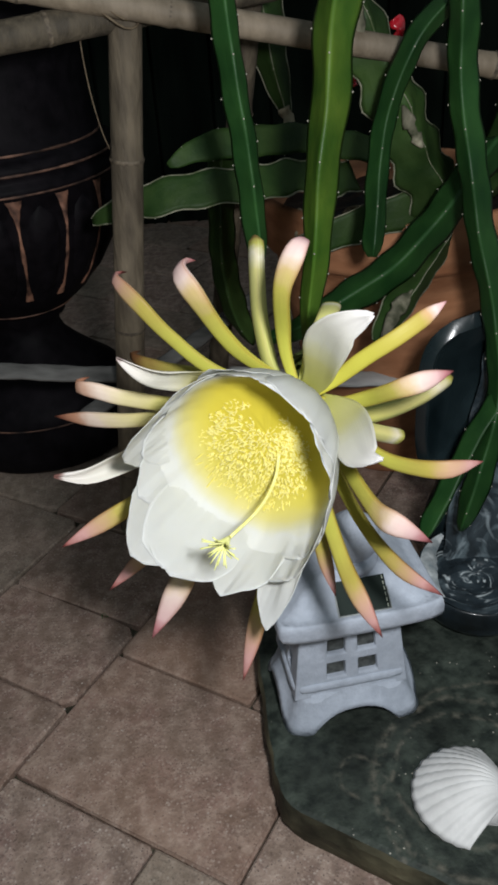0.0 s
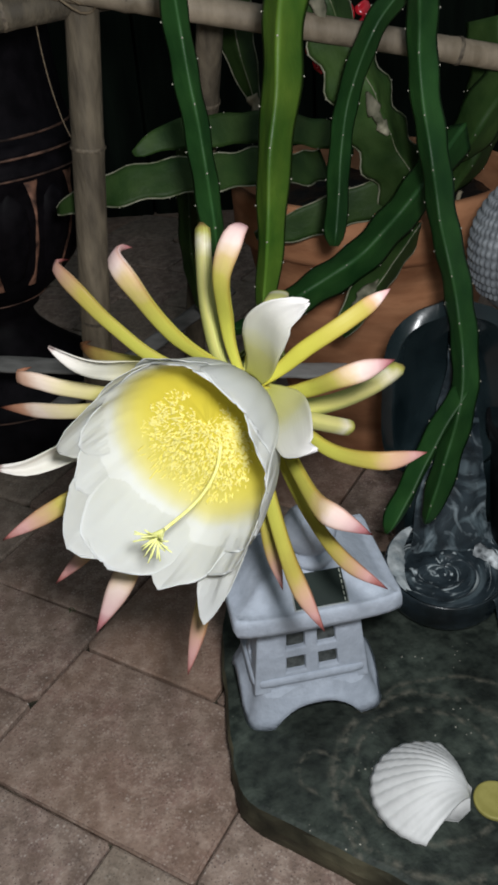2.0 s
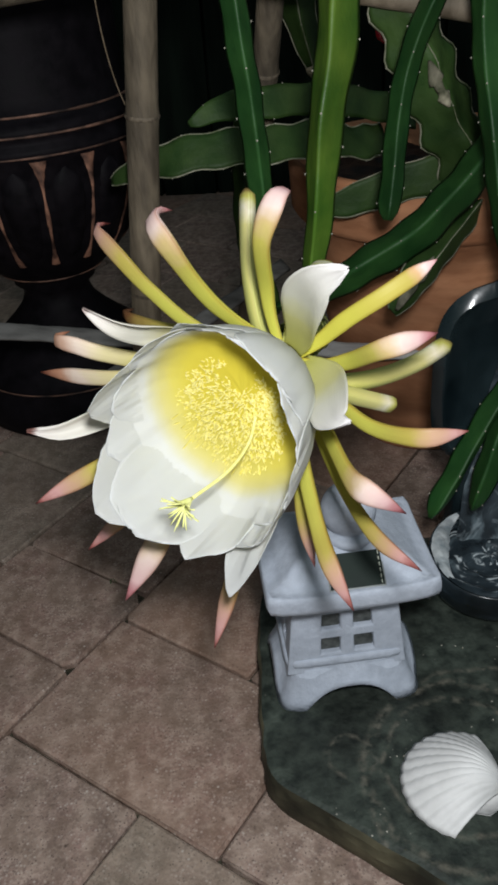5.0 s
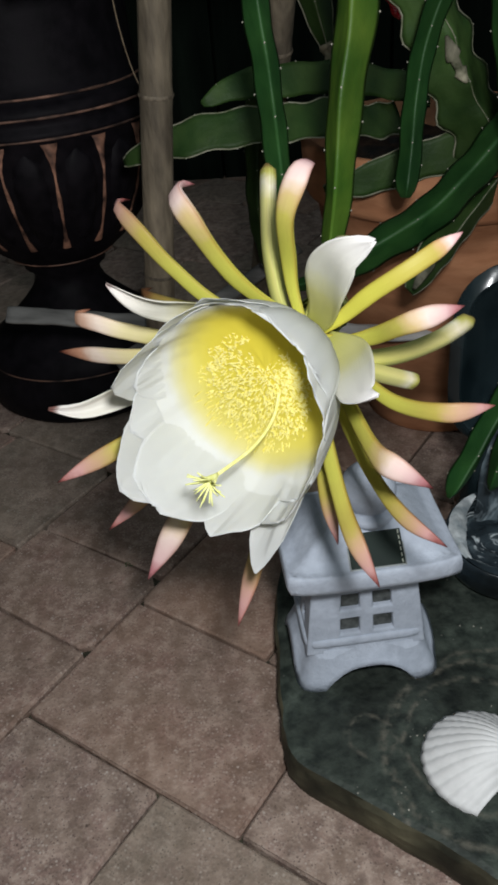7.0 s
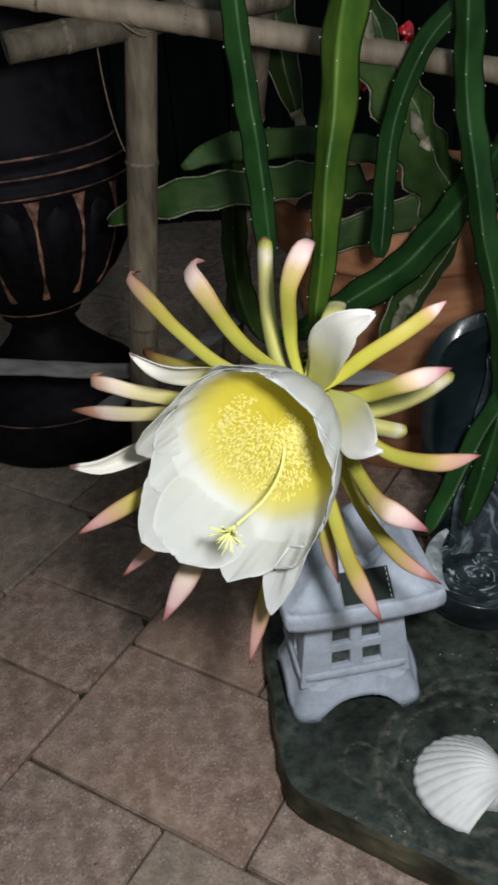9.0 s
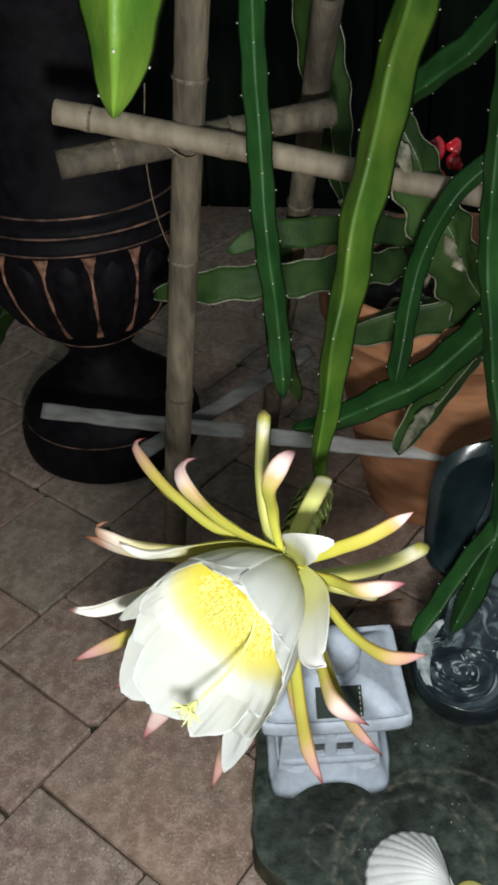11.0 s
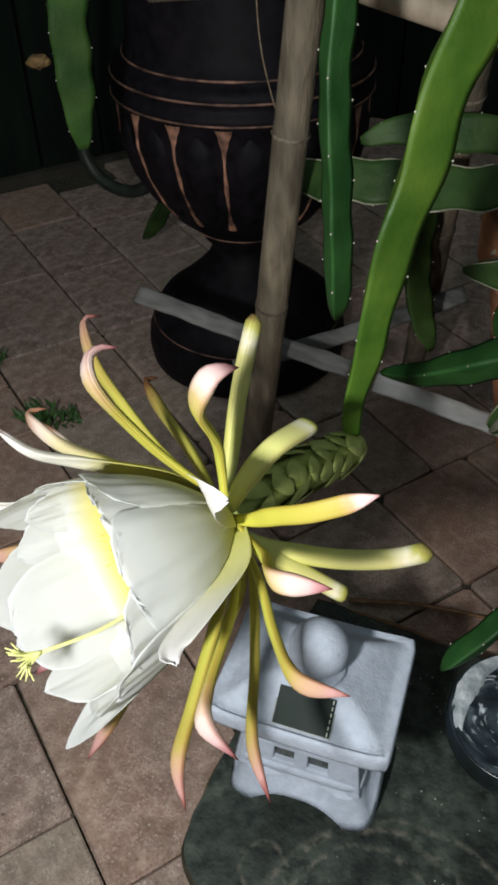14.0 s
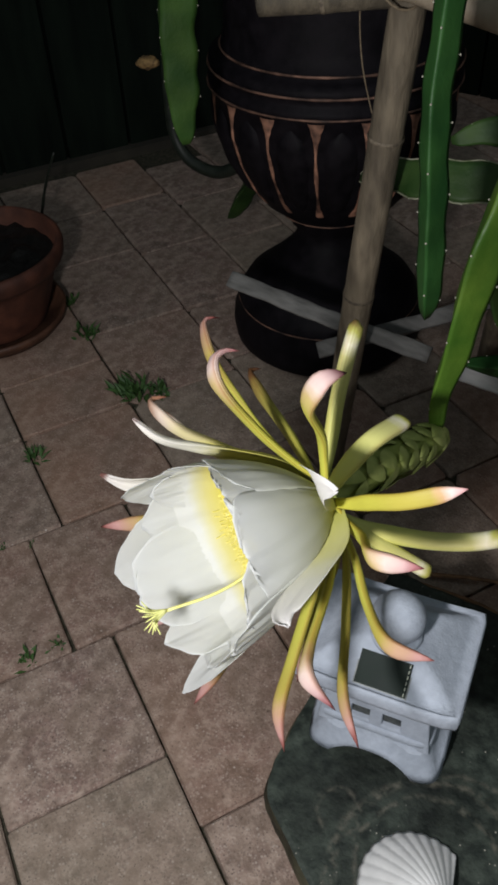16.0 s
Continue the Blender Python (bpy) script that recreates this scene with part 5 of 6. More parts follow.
v, f, uv, _ = sweep([(-0.050, 0.868, 0.66), (-0.056, 0.866, 0.60), (-0.056, 0.872, 0.55), (-0.052, 0.885, 0.505), (-0.043, 0.89, 0.475)], 30, lambda u, a: (0.0007 * math.cos(a), 0.0007 * math.sin(a)), 6)
tagged(mesh_ob("loose_twine", v, f, TWINE), "thin loose end of twine hanging beside the post", "twine")


def lath(a, b, width, thick, label, up=(0, -0.5, 0.9), material=LATH):
    a, b = Vector(a), Vector(b)
    rng = random.Random(int(abs(a.x) * 1000))

    def sect(u, t):
        x, y = math.cos(t), math.sin(t)
        L = (abs(x) ** 5 + abs(y) ** 5) ** 0.2
        k = 1 + 0.05 * math.sin(u * 23) + 0.03 * math.sin(u * 51)
        return x / L * width / 2 * k, y / L * thick / 2 + 0.001 * math.sin(u * 9)
    v, f, uv, _ = sweep([a, a.lerp(b, 0.5) + Vector((0, 0, -0.002)), b], 40, sect, 16, up)
    ob = mesh_ob("wooden_lath", v, f, material, uvs=uv)
    return tagged(ob, label, "lath", group="trellis laths")


lath((-0.252, 0.918, 0.239), (0.014, 0.947, 0.203), 0.021, 0.006, "flat grey weathered lath tied low across the trellis", (0, -0.6, 0.8))
lath((0.050, 0.935, 0.206), (0.292, 0.977, 0.163), 0.022, 0.007, "bleached flat lath running on behind the flower", material=LATH_PALE)
lath((-0.140, 0.950, 0.149), (0.086, 1.120, 0.230), 0.022, 0.007, "grey lath crossing behind the bamboo post", (0, -0.6, 0.8))

# ---- dark urn ----


def urn():
    cx, cy = -0.263, 1.190
    root = thing("pedestal_urn", "large black-glazed footed urn with worn clay-coloured ribs standing on the paving", "urn", at=(cx, cy, 0))
    prof = [(0.02, 0.0), (0.140, 0.0), (0.150, 0.010), (0.1530, 0.030), (0.151, 0.050), (0.142, 0.070), (0.143, 0.076), (0.130, 0.096), (0.100, 0.120), (0.074, 0.144), (0.056, 0.164), (0.049, 0.180), (0.049, 0.192), (0.060, 0.200), (0.060, 0.208)]
    prof += [(0.075, 0.220), (0.102, 0.242), (0.129, 0.276), (0.150, 0.318), (0.162, 0.360), (0.163, 0.402), (0.168, 0.407), (0.168, 0.416), (0.163, 0.420), (0.163, 0.427), (0.166, 0.431), (0.165, 0.441), (0.158, 0.445), (0.149, 0.451), (0.144, 0.474), (0.141, 0.53), (0.141, 0.61), (0.146, 0.69), (0.158, 0.73), (0.18, 0.755), (0.185, 0.77), (0.177, 0.78), (0.153, 0.77), (0.137, 0.73)]
    v, f = lathe(prof, 72)
    mesh_ob("body", v, f, GLAZE, root)
    # thin worn rings
    for r, z, g in ((0.1685, 0.408, 0.0012), (0.1668, 0.432, 0.0014), (0.1500, 0.4515, 0.0014), (0.0760, 0.2205, 0.0012), (0.1430, 0.0735, 0.0010)):
        pv = []
        for i in range(96):
            a = 2 * math.pi * i / 96
            for j in range(6):
                b = 2 * math.pi * j / 6
                k = 1.35 * g * (0.75 + 0.6 * max(0, noise.noise((math.cos(a) * 7, math.sin(a) * 7, z * 9))))
                pv.append(((r + k * math.cos(b)) * math.cos(a), (r + k * math.cos(b)) * math.sin(a), z + k * math.sin(b)))
        pf = [(i * 6 + j, ((i + 1) % 96) * 6 + j, ((i + 1) % 96) * 6 + (j + 1) % 6, i * 6 + (j + 1) % 6) for i in range(96) for j in range(6)]
        mesh_ob("ring", pv, pf, COPPER_DULL, root, label="worn clay-coloured ring")
    # bulging panels and forked ribs between them
    heights = np.linspace(0.256, 0.402, 12)
    rad = np.interp(heights, [p[1] for p in prof[15:21]], [p[0] for p in prof[15:21]])
    count = 16
    for k in range(count):
        a0 = 2 * math.pi * k / count
        v, f = [], []
        for i, (z, r) in enumerate(zip(heights, rad)):
            s = i / 11
            half = 0.0027 + 0.0105 * max(0, (s - 0.78) / 0.22) ** 1.8 + 0.004 * max(0, 0.15 - s) / 0.15 + 0.0010 * math.sin(s * 15 + k)
            for j, q in enumerate((-1.0, -0.4, 0.4, 1.0)):
                a = a0 + q * half / r
                lift = 0.0018 if abs(q) < 0.7 else -0.0012
                v.append(((r + lift) * math.cos(a), (r + lift) * math.sin(a), z))
        for i in range(11):
            f += [(i * 4 + j, i * 4 + j + 1, (i + 1) * 4 + j + 1, (i + 1) * 4 + j) for j in range(3)]
        mesh_ob("rib", v, f, COPPER, root, label="forked rib worn to the clay")
        a1 = a0 + math.pi / count
        v, f = [], []
        nu, nv_ = 11, 9
        for i in range(nu):
            s = i / (nu - 1)
            z = 0.262 + (0.394 - 0.262) * s
            r = np.interp(z, [p[1] for p in prof[15:21]], [p[0] for p in prof[15:21]])
            half = (math.pi / count) * 0.80 * math.sqrt(max(0.0, 1 - abs(2 * s - 1) ** 2.6)) * (0.72 + 0.28 * s)
            for j in range(nv_):
                q = -1 + 2 * j / (nv_ - 1)
                a = a1 + q * half
                bulge = -0.001 + 0.008 * math.sqrt(max(0, 1 - q * q)) * math.sqrt(max(0, 1 - (2 * s - 1) ** 2))
                v.append(((r + bulge) * math.cos(a), (r + bulge) * math.sin(a), z))
        for i in range(nu - 1):
            f += [(i * nv_ + j, i * nv_ + j + 1, (i + 1) * nv_ + j + 1, (i + 1) * nv_ + j) for j in range(nv_ - 1)]
        mesh_ob("panel", v, f, GLAZE, root)
    return root


urn()

# ---- terracotta pots ----


def clay_pot(name, centre, rim, base, height, label, band=0.07, material=TERRA, saucer=True, soil=0.04):
    root = thing(name, label, "plant pot", at=(*centre, 0.0))
    z0 = 0.012 if saucer else 0.0
    t = 0.012
    prof = [(0.01, z0), (base, z0), (base + 0.004, z0 + 0.004)]
    n = 8
    for k in range(1, n + 1):
        s = k / n
        prof.append((base + (rim - 0.016 - base) * s ** 0.85, z0 + (height - band - z0) * s))
    prof += [(rim - 0.006, height - band + 0.003), (rim - 0.002, height - band + 0.010), (rim, height - 0.012), (rim - 0.002, height - 0.003), (rim - 0.008, height), (rim - t, height - 0.004), (rim - t - 0.006, height - soil - 0.01), (0.02, height - soil - 0.012)]
    v, f = lathe(prof, 64)
    mesh_ob("body", v, f, material, root)
    sv, sf = [], []
    rings = 10
    for i in range(rings + 1):
        for j in range(40):
            a = 2 * math.pi * j / 40
            r = (rim - t - 0.001) * i / rings
            sv.append((r * math.cos(a), r * math.sin(a), height - soil + 0.012 * noise.noise((r * 40 * math.cos(a), r * 40 * math.sin(a), rim * 50))))
    for i in range(rings):
        sf += [(i * 40 + j, i * 40 + (j + 1) % 40, (i + 1) * 40 + (j + 1) % 40, (i + 1) * 40 + j) for j in range(40)]
    mesh_ob("soil", sv, sf, SOIL, root, label="dark potting soil")
    if saucer:
        v, f = lathe([(0.01, 0.001), (base + 0.022, 0.001), (base + 0.034, 0.016), (base + 0.037, 0.026), (base + 0.031, 0.027), (base + 0.020, 0.012), (0.01, 0.010)], 56)
        mesh_ob("saucer", v, f, SAUCER, root, label="brown clay saucer")
    return root


clay_pot("terracotta_pot", (0.275, 1.10), 0.178, 0.092, 0.385, "big orange terracotta pot full of cactus stems", saucer=False)
clay_pot("terracotta_pot", (-0.755, 0.905), 0.142, 0.088, 0.150, "low weathered terracotta pot with wet dark soil on the paving", band=0.035, material=TERRA_DARK, soil=0.03)
# pale roots and chips on the big pot's soil
rng = random.Random(21)
for k in range(16):
    a, r = rng.uniform(3.4, 6.0), rng.uniform(0.03, 0.15)
    p = Vector((0.275 + r * math.cos(a), 1.10 + r * math.sin(a), 0.350))
    d = Vector((rng.uniform(-1, 1), rng.uniform(-1, 1), 0.15)).normalized() * rng.uniform(0.02, 0.05)
    v, f, uv, _ = sweep([p, p + d * 0.5 + Vector((0, 0, 0.008)), p + d], 8, lambda u, t: (0.004 * (1 - 0.5 * u) * math.cos(t), 0.003 * math.sin(t)), 7, (0, 0, 1))
    tagged(mesh_ob("bark_chip", v, f, DRY), "pale chip of bark lying on the potting soil", "bark chip", group="bark chips")

# ---- fountain ----


def fountain():
    root = thing("garden_fountain", "dark blue-grey resin table fountain, wet and glossy, on the slab", "fountain", at=(0.30, 0.715, 0.042))

    def put(ob):
        ob.matrix_parent_inverse = Matrix.Translation((-0.30, -0.715, -0.042))
        return ob
    # dish with stepped rings and swirling water
    c = (0.0, 0.0, 0.0)
    tilt = Matrix.Translation((0.303, 0.697, 0.056)) @ Matrix.Rotation(radians(7), 4, "X") @ Matrix.Scale(1.10, 4) @ Matrix.Translation((0, 0, -0.005))
    prof = [(0.01, 0.0), (0.049, 0.0), (0.054, 0.006), (0.0565, 0.013), (0.0560, 0.016), (0.0575, 0.020), (0.0572, 0.025), (0.0562, 0.027), (0.0566, 0.032), (0.0556, 0.036), (0.0548, 0.0375), (0.0538, 0.0372), (0.050, 0.026), (0.01, 0.022)]
    v, f = lathe(prof, 56, c)
    v = [tilt @ Vector(p) for p in v]
    put(mesh_ob("dish", v, f, DISH, root, label="round glassy dish with faint rings"))
    v, f, uv = [], [], []
    n, m = 22, 56
    for i in range(n):
        r = 0.0540 * i / (n - 1)
        for j in range(m):
            a = 2 * math.pi * j / m
            z = 0.0380 - 0.007 * (1 - (r / 0.054) ** 2) + 0.0011 * math.sin(r * 330 + 1.0 * a + 1.3 * math.sin(a + r * 40)) + 0.0022 * noise.noise((r * 75 * math.cos(a + 30 * r), r * 75 * math.sin(a + 30 * r), 2))
            v.append((c[0] + r * math.cos(a), c[1] + r * math.sin(a), c[2] + z))
            uv.append((1.3 * math.cos(a + 22 * r), r * 90 + 1.3 * math.sin(a + 22 * r)))
    for i in range(n - 1):
        f += [(i * m + j, i * m + (j + 1) % m, (i + 1) * m + (j + 1) % m, (i + 1) * m + j) for j in range(m)]
    v = [tilt @ Vector(p) for p in v]
    put(mesh_ob("water", v, f, SWIRL, root, uv, label="swirling water with pale foam and ripple highlights in its colour"))
    # foam gathered against the rim
    v, f = [], []
    for i in range(9):
        for j in range(34):
            a, p = radians(118 + 105 * j / 33), i / 8
            r = 0.0535 - (0.004 + 0.013 * math.sin(math.pi * j / 33)) * p
            z = 0.0385 - 0.007 * (1 - (r / 0.054) ** 2) + 0.0030 * math.sin(math.pi * p) * math.sin(math.pi * j / 33) + 0.0012 * noise.noise((r * 260, a * 6, 4))
            v.append(tilt @ Vector((r * math.cos(a), r * math.sin(a), z)))
    for i in range(8):
        f += [(i * 34 + j, i * 34 + j + 1, (i + 1) * 34 + j + 1, (i + 1) * 34 + j) for j in range(33)]
    put(mesh_ob("foam", v, f, FOAM, root, label="pale foam against the dish's rim"))
    # glassy apron of set waves that runs on from the dish under the small pot
    v, f = [], []
    n, m = 40, 60
    for j in range(m):
        a = radians(-52 + 150 * j / (m - 1))
        reach = 0.062 + 0.140 * max(0.0, math.cos(a - radians(30))) ** 1.4
        for i in range(n):
            p = i / (n - 1)
            r = 0.050 + (reach - 0.050) * min(1.0, p * 1.08)
            wave = 0.0030 * math.sin(r * 420 + 2.2 * noise.noise((math.cos(a) * 3, math.sin(a) * 3, r * 20))) * math.sin(math.pi * min(1.0, p * 1.05))
            z = 0.040 + 0.042 * (1 - p ** 4) + wave + 0.003 * noise.noise((r * 40, a * 5, 1.0)) if p < 0.93 else 0.040
            v.append((0.303 + r * math.cos(a), 0.692 + r * math.sin(a), z))
    for j in range(m - 1):
        f += [(j * n + i, j * n + i + 1, (j + 1) * n + i + 1, (j + 1) * n + i) for i in range(n - 1)]
    put(mesh_ob("apron", v, f, WATER, root, label="glassy dark apron with set waves"))
    # upright hollowed back with a rounded rim
    v, f = [], []
    nu, nv_ = 25, 21
    for i in range(nu):
        s = i / (nu - 1)
        z = 0.150 + 0.196 * s
        lean = 0.012 * s
        half = 0.066 * (max(0.02, 1 - abs(2 * s - 1.0) ** 4.0)) ** 0.5 * (0.96 + 0.04 * s)
        for j in range(nv_):
            q = -1 + 2 * j / (nv_ - 1)
            hollow = 0.030 * (1 - q * q) * math.sin(s * math.pi)
            v.append((0.306 + half * q + 0.004 * s, 0.764 + hollow + lean - 0.010 * abs(q) ** 3, z))
    for i in range(nu - 1):
        f += [(i * nv_ + j, i * nv_ + j + 1, (i + 1) * nv_ + j + 1, (i + 1) * nv_ + j) for j in range(nv_ - 1)]
    back = put(mesh_ob("back_panel", v, f, RESIN, root, label="tall rounded back of the fountain"))
    mod = back.modifiers.new("thickness", "SOLIDIFY")
    mod.thickness, mod.offset = 0.014, 1
    bv = back.modifiers.new("round", "BEVEL")
    bv.width, bv.segments, bv.limit_method = 0.004, 2, "ANGLE"
    # rocky column that carries the back
    v, f = [], []
    for i in range(16):
        s = i / 15
        for j in range(18):
            a = 2 * math.pi * j / 18
            k = 1 + 0.18 * noise.noise((math.cos(a) * 2, math.sin(a) * 2, s * 4))
            v.append((0.318 + 0.056 * k * math.cos(a) * (1 - 0.12 * s), 0.772 + 0.026 * k * math.sin(a), 0.002 + 0.175 * s))
    for i in range(15):
        f += [(i * 18 + j, i * 18 + (j + 1) % 18, (i + 1) * 18 + (j + 1) % 18, (i + 1) * 18 + j) for j in range(18)]
    f.append(tuple(15 * 18 + j for j in range(18)))
    put(mesh_ob("column", v, f, RESIN, root, label="dark wet rocky column"))
    # wet cascade from the back into the dish; its pale streaks are painted highlights
    v, f = [], []
    for i in range(24):
        s = i / 23
        for j in range(13):
            q = -1 + 2 * j / 12
            w = 0.010 + 0.034 * s + 0.004 * noise.noise((s * 9, 1.0, q * 0.6))
            v.append((0.322 - 0.010 * s + w * q, 0.770 - 0.058 * s ** 1.5 + 0.004 * noise.noise((q * 2.5, s * 7, 5)), 0.305 - 0.220 * s + 0.006 * noise.noise((q * 3, s * 5, 9))))
    for i in range(23):
        f += [(i * 13 + j, i * 13 + j + 1, (i + 1) * 13 + j + 1, (i + 1) * 13 + j) for j in range(12)]
    put(mesh_ob("cascade", v, f, WATER, root, label="thin film of falling water with pale highlights in its colour"))
    # rocky lip, its sparkle painted on as pale specks
    v, f = [], []
    for i in range(20):
        s = i / 19
        for j in range(10):
            a = 2 * math.pi * j / 10
            r = 0.010 * (1 + 0.7 * noise.noise((s * 16, math.cos(a) * 1.8, math.sin(a) * 1.8)))
            v.append((0.338 + 0.050 * s + r * 0.4 * math.cos(a), 0.712 - 0.062 * s + r * 0.7 * math.cos(a), 0.088 + r * 0.8 * math.sin(a)))
    for i in range(19):
        f += [(i * 10 + j, i * 10 + (j + 1) % 10, (i + 1) * 10 + (j + 1) % 10, (i + 1) * 10 + j) for j in range(10)]
    put(mesh_ob("rock_lip", v, f, GLINT, root, label="wet crinkled rocky lip with pale glints in its colour"))
    # plain statue head with a knobbled crown
    v, f = [], []
    n, m = 133, 240
    for i in range(n):
        th = math.pi * i / (n - 1)
        for j in range(m):
            a = 2 * math.pi * j / m
            k = 1.0
            if th < 2.3:
                k += 0.055 * abs(math.sin(a * 24)) * abs(math.sin(th * 22))
            v.append((0.388 + 0.052 * k * math.sin(th) * math.cos(a), 0.825 + 0.052 * k * math.sin(th) * math.sin(a), 0.372 + 0.066 * k * math.cos(th)))
    for i in range(n - 1):
        f += [(i * m + j, (i + 1) * m + j, (i + 1) * m + (j + 1) % m, i * m + (j + 1) % m) for j in range(m)]
    put(mesh_ob("statue_head", v, f, STATUE, root, label="plain grey carved head with a knobbled crown"))
    v, f = lathe([(0.075, 0.0), (0.078, 0.03), (0.062, 0.14), (0.045, 0.22), (0.03, 0.25)], 32, (0.408, 0.825, 0.0))
    put(mesh_ob("plinth", v, f, RESIN, root))
    return root


STATUE = surf("grey_resin_statue", (0.12, 0.13, 0.145), (0.28, 0.30, 0.32), 60, 0.5, 0.3, 120)
fountain()

# ---- small black nursery pot ----
root = thing("nursery_pot", "small black plastic nursery pot with a sprouting plant beside the fountain", "plant pot", at=(0.414, 0.735, 0.083))
v, f = lathe([(0.01, 0.0), (0.050, 0.0), (0.052, 0.004), (0.064, 0.132), (0.069, 0.134), (0.070, 0.147), (0.067, 0.149), (0.062, 0.128), (0.02, 0.123)], 48)
mesh_ob("body", v, f, PLASTIC, root)
v, f = lathe([(0.0625, 0.129), (0.05, 0.132), (0.02, 0.130), (0.001, 0.131)], 32)
mesh_ob("soil", v, f, SOIL, root)
for k in range(3):
    a = 2.4 + 1.3 * k
    p = Vector((-0.022 + 0.012 * k, -0.012, 0.130))
    d = Vector((math.cos(a), math.sin(a), 0.9)) * 0.030
    v, f, uv, _ = sweep([p, p + d * 0.6, p + d * 0.9 + Vector((d.x, d.y, 0)) * 0.6], 10, lambda u, t: (0.010 * math.sin(0.15 + u * 2.9) * math.cos(t), 0.0016 * math.sin(t)), 10, (0, -0.3, 1))
    mesh_ob("leaf", v, f, STEM_LIGHT, root, uv)

# ---- red foil ribbons on the rail ----
for k, pts in enumerate([[(0.224, 0.965, 0.582), (0.230, 0.962, 0.570), (0.227, 0.960, 0.555), (0.234, 0.960, 0.540), (0.239, 0.962, 0.528)], [(0.242, 0.966, 0.580), (0.248, 0.964, 0.570), (0.246, 0.964, 0.560), (0.254, 0.966, 0.552)], [(0.192, 1.000, 0.540), (0.199, 0.998, 0.526), (0.207, 0.996, 0.514)]]):
    v, f, uv, _ = sweep(pts, 22, lambda u, a: ((0.0085 if k < 2 else 0.005) * (0.75 + 0.25 * math.sin(u * 11)) * math.cos(a), 0.004 * (1 + 0.3 * math.cos(u * 17)) * math.sin(a)), 12, (0.3, -1, 0.2))
    tagged(mesh_ob("red_ribbon", v, f, RED), "crumpled shiny red foil ribbon tied to the rail", "ribbon", group="red ribbons")

# ---- hose, twigs and weeds on the paving ----
v, f, uv, _ = sweep([(-0.62, 1.32, 0.55), (-0.640, 1.30, 0.38), (-0.650, 1.30, 0.270), (-0.646, 1.30, 0.205), (-0.618, 1.30, 0.167), (-0.566, 1.30, 0.156), (-0.522, 1.30, 0.172), (-0.47, 1.30, 0.22)], 40, lambda u, a: (0.011 * math.cos(a), 0.011 * math.sin(a)), 12)
trail = mesh_ob("trailing_stem", v, f, CABLE, hanging_cactus, label="dark thin trailing stem")
trail.matrix_parent_inverse = Matrix.Translation(hanging_cactus.location).inverted()
bd, bf, buv, _ = sweep([(-0.306, 0.890, 0.500), (-0.316, 0.889, 0.500), (-0.327, 0.888, 0.498), (-0.335, 0.887, 0.496)], 16, lambda u, a: (0.0068 * math.sin(0.35 + 2.5 * u) * (1 + 0.22 * math.sin(5 * a + 9 * u)) * math.cos(a), 0.0068 * math.sin(0.35 + 2.5 * u) * (1 + 0.12 * math.cos(4 * a)) * math.sin(a)), 12)
bud = mesh_ob("dry_bud", bd, bf, DRY_BUD, hanging_cactus, label="dried brown bud")
bud.matrix_parent_inverse = Matrix.Translation(hanging_cactus.location).inverted()
cactus_stem([(-0.47, 1.30, 0.175), (-0.490, 1.30, 0.145), (-0.511, 1.30, 0.114), (-0.538, 1.30, 0.074)], 0.032, STEM_OLD, "small dark offshoot", taper=0.4, plant=hanging_cactus)
for k, (a, b) in enumerate([((0.095, 0.800, 0.006), (0.235, 0.850, 0.007)), ((0.10, 0.786, 0.005), (0.235, 0.792, 0.006))]):
    a, b = Vector(a), Vector(b)
    v, f, uv, _ = sweep([a, a.lerp(b, 0.5) + Vector((0, 0.004, 0.003)), b], 20, lambda u, t: (0.0035 * (1 - 0.5 * u) * math.cos(t), 0.0018 * math.sin(t)), 8, (0, 0, 1))
    tagged(mesh_ob("dry_twig", v, f, STRAW), "thin reddish-brown dry twig behind the slab", "twig", group="dry twigs")

v, f, uv, _ = sweep([(-0.872, 1.12, 0.0), (-0.843, 1.12, 0.066), (-0.807, 1.12, 0.147), (-0.766, 1.12, 0.218)], 20, lambda u, t: (0.0042 * (1 - 0.6 * u) * (1 + 0.3 * math.sin(40 * u)) * math.cos(t), 0.0042 * (1 - 0.6 * u) * math.sin(t)), 8)
tagged(mesh_ob("dead_weed_stalk", v, f, CABLE), "thin dark dead stalk rising from a paving joint", "weed stalk")


def weed(x, y, size, seed, label):
    rng = random.Random(seed)
    v, f = [], []
    for k in range(int(38 * size / 0.03)):
        a, tilt = rng.uniform(0, 6.28), rng.uniform(0.1, 1.25)
        ln_ = size * rng.uniform(0.4, 1.0)
        base = Vector((rng.gauss(0, size * 0.25), rng.gauss(0, size * 0.25), 0.0))
        d = Vector((math.cos(a) * math.sin(tilt), math.sin(a) * math.sin(tilt), math.cos(tilt)))
        side = d.cross(Vector((0, 0, 1))).normalized() * size * rng.uniform(0.05, 0.12)
        o = len(v)
        v += [base, base + d * ln_ * 0.5 + side, base + d * ln_ - Vector((0, 0, ln_ * 0.15)), base + d * ln_ * 0.5 - side]
        f.append((o, o + 1, o + 2, o + 3))
    ob = mesh_ob("weed", v, f, WEED, smooth=False)
    ob.location = (x, y, -0.002)
    return tagged(ob, label, "weed", group="weeds in the joints")


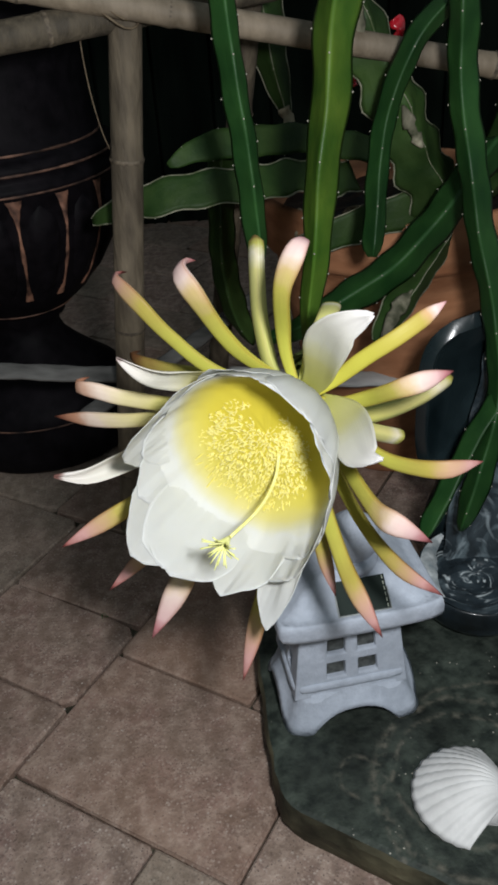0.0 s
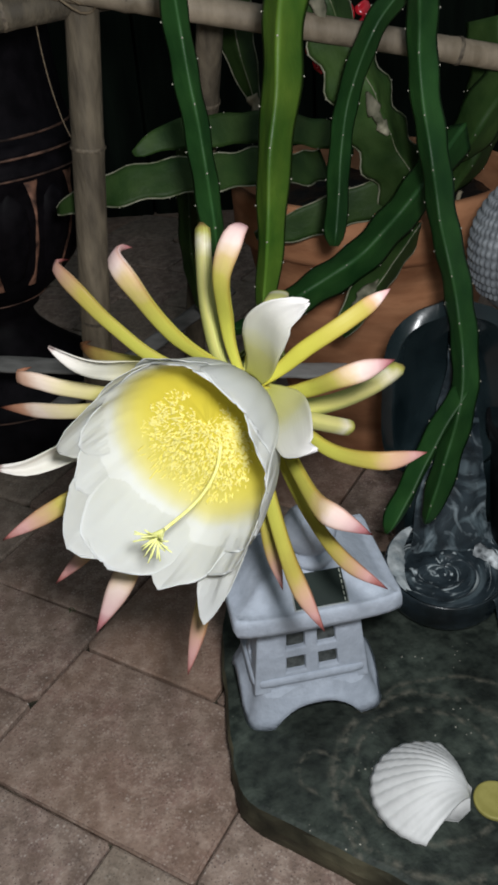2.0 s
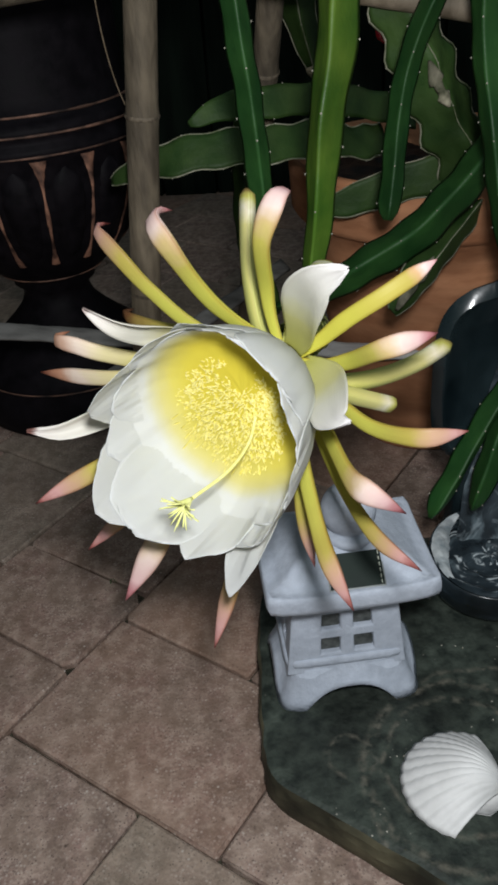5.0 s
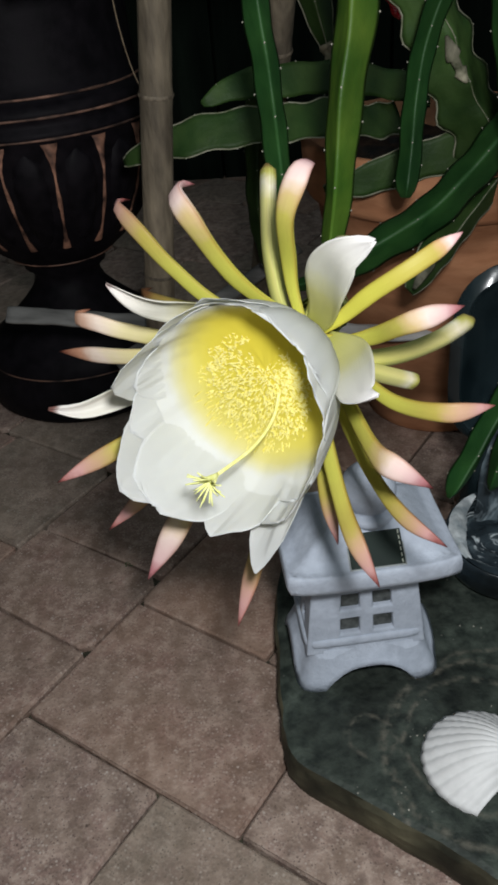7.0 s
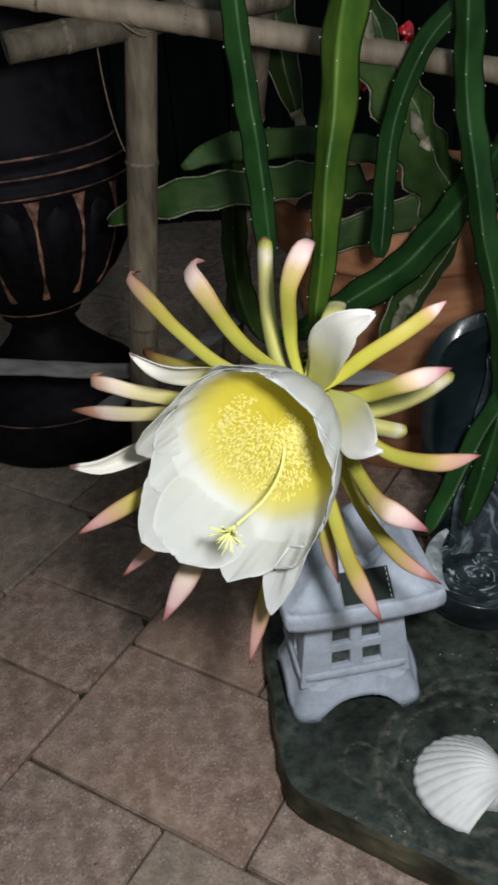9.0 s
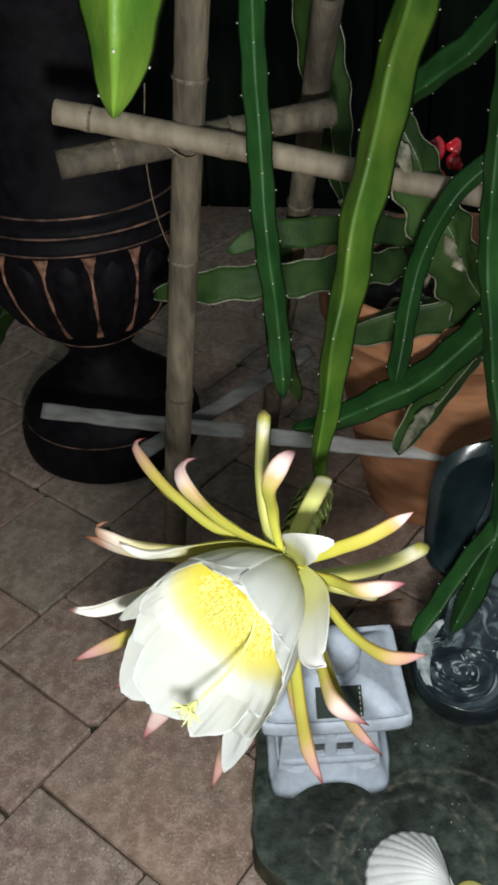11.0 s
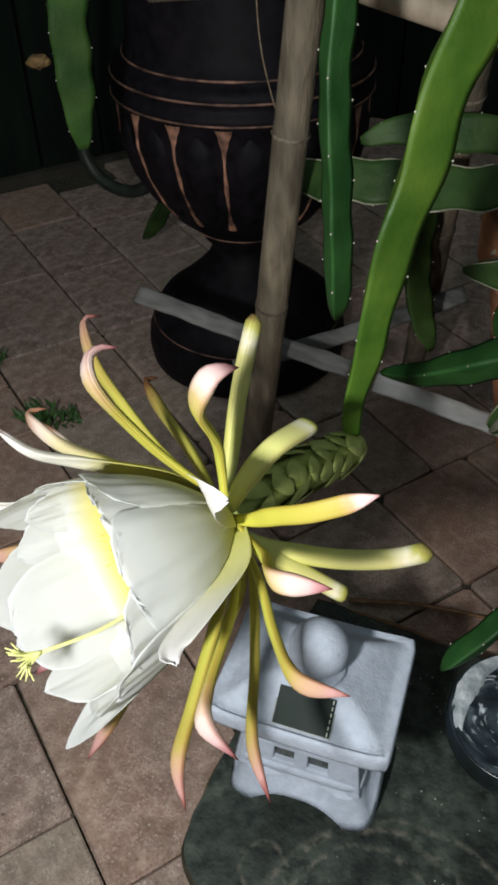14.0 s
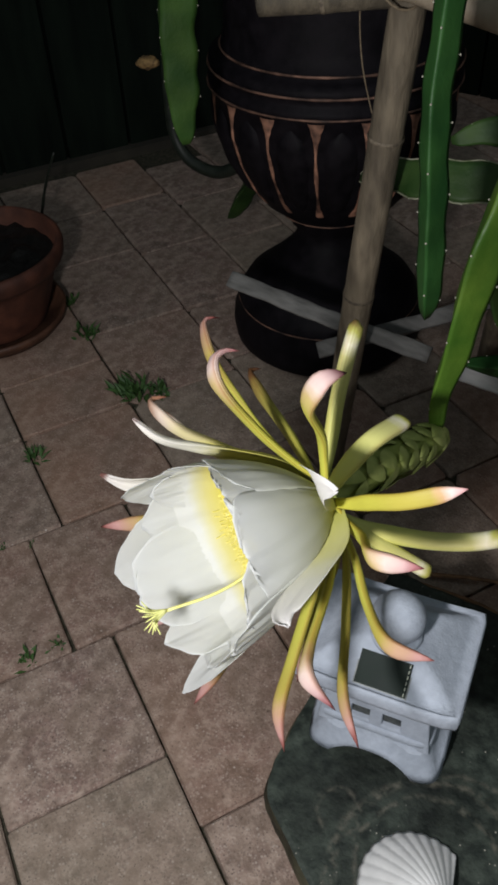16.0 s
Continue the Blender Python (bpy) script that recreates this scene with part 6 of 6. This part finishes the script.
for k, (x, y, s) in enumerate([(-0.592, 0.963, 0.032), (-0.425, 0.882, 0.045), (-0.395, 0.905, 0.03), (-0.45, 0.697, 0.026), (-0.687, 1.016, 0.026), (-0.222, 0.462, 0.020), (-0.205, 0.493, 0.014), (-0.109, 0.743, 0.008), (-0.365, 0.557, 0.010), (-0.34, 0.583, 0.009)]):
    weed(x, y, s, 60 + k, "small green weed growing in a paving joint" if s < 0.03 else "leafy green weed tuft growing in a paving joint")

# ---- paving: clay pavers laid in rows, each its own piece ----
pavement = mesh_ob("pavement", [(-2.2, -1.6, -0.009), (2.2, -1.6, -0.009), (2.2, 2.2, -0.009), (-2.2, 2.2, -0.009)], [(0, 1, 2, 3)], BED, smooth=False)
tagged(pavement, "brown clay paving with dark sandy joints", "paving", kind="structure")
UNIT = 0.08
PO, PA = Vector((-0.165, 0.538)), radians(-28.5)
PD1, PD2 = Vector((math.cos(PA), math.sin(PA))), Vector((-math.sin(PA), math.cos(PA)))


def paver(i0, i1, j0, j1, seed):
    rng = random.Random(seed)
    gap = 0.0016
    w, d = (i1 - i0) * UNIT - 2 * gap, (j1 - j0) * UNIT - 2 * gap
    c = PO + PD1 * ((i0 + i1) / 2 * UNIT) + PD2 * ((j0 + j1) / 2 * UNIT)
    if (c.x + 1.161) * 0.876 - (c.y - 1.309) * 0.483 < 0.02:
        return None
    cs = [rng.choice((0.003, 0.004, 0.006, 0.011) if c.y > 0.64 else (0.0012, 0.0016, 0.0022)) for _ in range(4)]
    v = []
    for inset, z in ((0.0, -0.030), (0.0, -0.0036), (0.0008, -0.0014), (0.0022, 0.0)):
        hw, hd = w / 2 - inset, d / 2 - inset
        for x, y in ((-hw + cs[0], -hd), (hw - cs[1], -hd), (hw, -hd + cs[1]), (hw, hd - cs[2]), (hw - cs[2], hd), (-hw + cs[3], hd), (-hw, hd - cs[3]), (-hw, -hd + cs[0])):
            v.append((x + rng.uniform(-0.0009, 0.0009), y + rng.uniform(-0.0009, 0.0009), z))
    f = [(k * 8 + j, k * 8 + (j + 1) % 8, (k + 1) * 8 + (j + 1) % 8, (k + 1) * 8 + j) for k in range(3) for j in range(8)]
    f.append(tuple(24 + j for j in range(8)))
    ob = mesh_ob("paver", v, f, PAVER, pavement, smooth=False)
    ob.location = (c.x, c.y, rng.uniform(-0.0012, 0.0008))
    ob.rotation_euler = (rng.uniform(-0.004, 0.004), rng.uniform(-0.004, 0.004), PA + rng.uniform(-0.006, 0.006))
    return ob


def row(j0, j1, joints, lo=-19.0, hi=14.0, step=2.4, skip=()):
    """One row of pavers between two long joints; joints are laid on at even steps past those given."""
    js = sorted(joints)
    while js[0] > lo:
        js.insert(0, js[0] - step)
    while js[-1] < hi:
        js.append(js[-1] + step)
    for a, b in zip(js, js[1:]):
        if any(a < s1 - 0.1 and b > s0 + 0.1 for s0, s1 in skip):
            continue
        paver(a, b, j0, j1, int(1000 + a * 37 + j0 * 911))


patch = ((-2.35, 0.0),)
row(-16.9, -14.8, [0.9])
row(-14.8, -12.7, [-0.4])
row(-12.7, -10.6, [0.4])
row(-10.6, -8.5, [-0.8])
row(-8.5, -6.4, [0.9])
row(-6.4, -4.25, [-0.4])
row(-4.25, -2.1, [-3.5, -1.0, 1.2, 3.5])
row(-2.1, 0.0, [-6.3, -4.7, -2.35, 0.0, 2.04, 4.4], skip=patch)
row(0.0, 2.1, [-6.3, -4.72, -2.35, 0.0, 3.07, 5.4], skip=patch)
row(2.1, 4.3, [-12.4, -10.1, -7.15, -4.66, -2.35, 0.0, 2.07, 4.4], skip=patch)
row(4.3, 6.1, [-12.5, -9.75, -7.05, -5.0, -2.98, -0.2, 1.9])
row(6.1, 7.95, [-9.3, -6.75, -4.5, -2.25, -0.2, 1.9], skip=((-2.25, -0.2),))
paver(-2.25, -0.2, 6.1, 7.33, 611)
paver(-2.25, -0.2, 7.33, 9.2, 612)
row(7.95, 10.4, [-8.1, -5.7, -4.4, -2.25, -0.2, 2.2], skip=((-2.25, -0.2),))
paver(-2.25, -0.2, 9.2, 10.4, 613)
row(10.4, 12.5, [-4.5])
row(12.5, 14.6, [-3.3])
row(14.6, 16.7, [-4.5])
row(16.7, 18.8, [-3.3])
row(18.8, 20.9, [-4.4])
for a, b in ((-2.1, -0.57), (-0.57, 1.06), (1.06, 2.62), (2.62, 4.3)):
    paver(-2.35, 0.0, a, b, int(500 + a * 10))
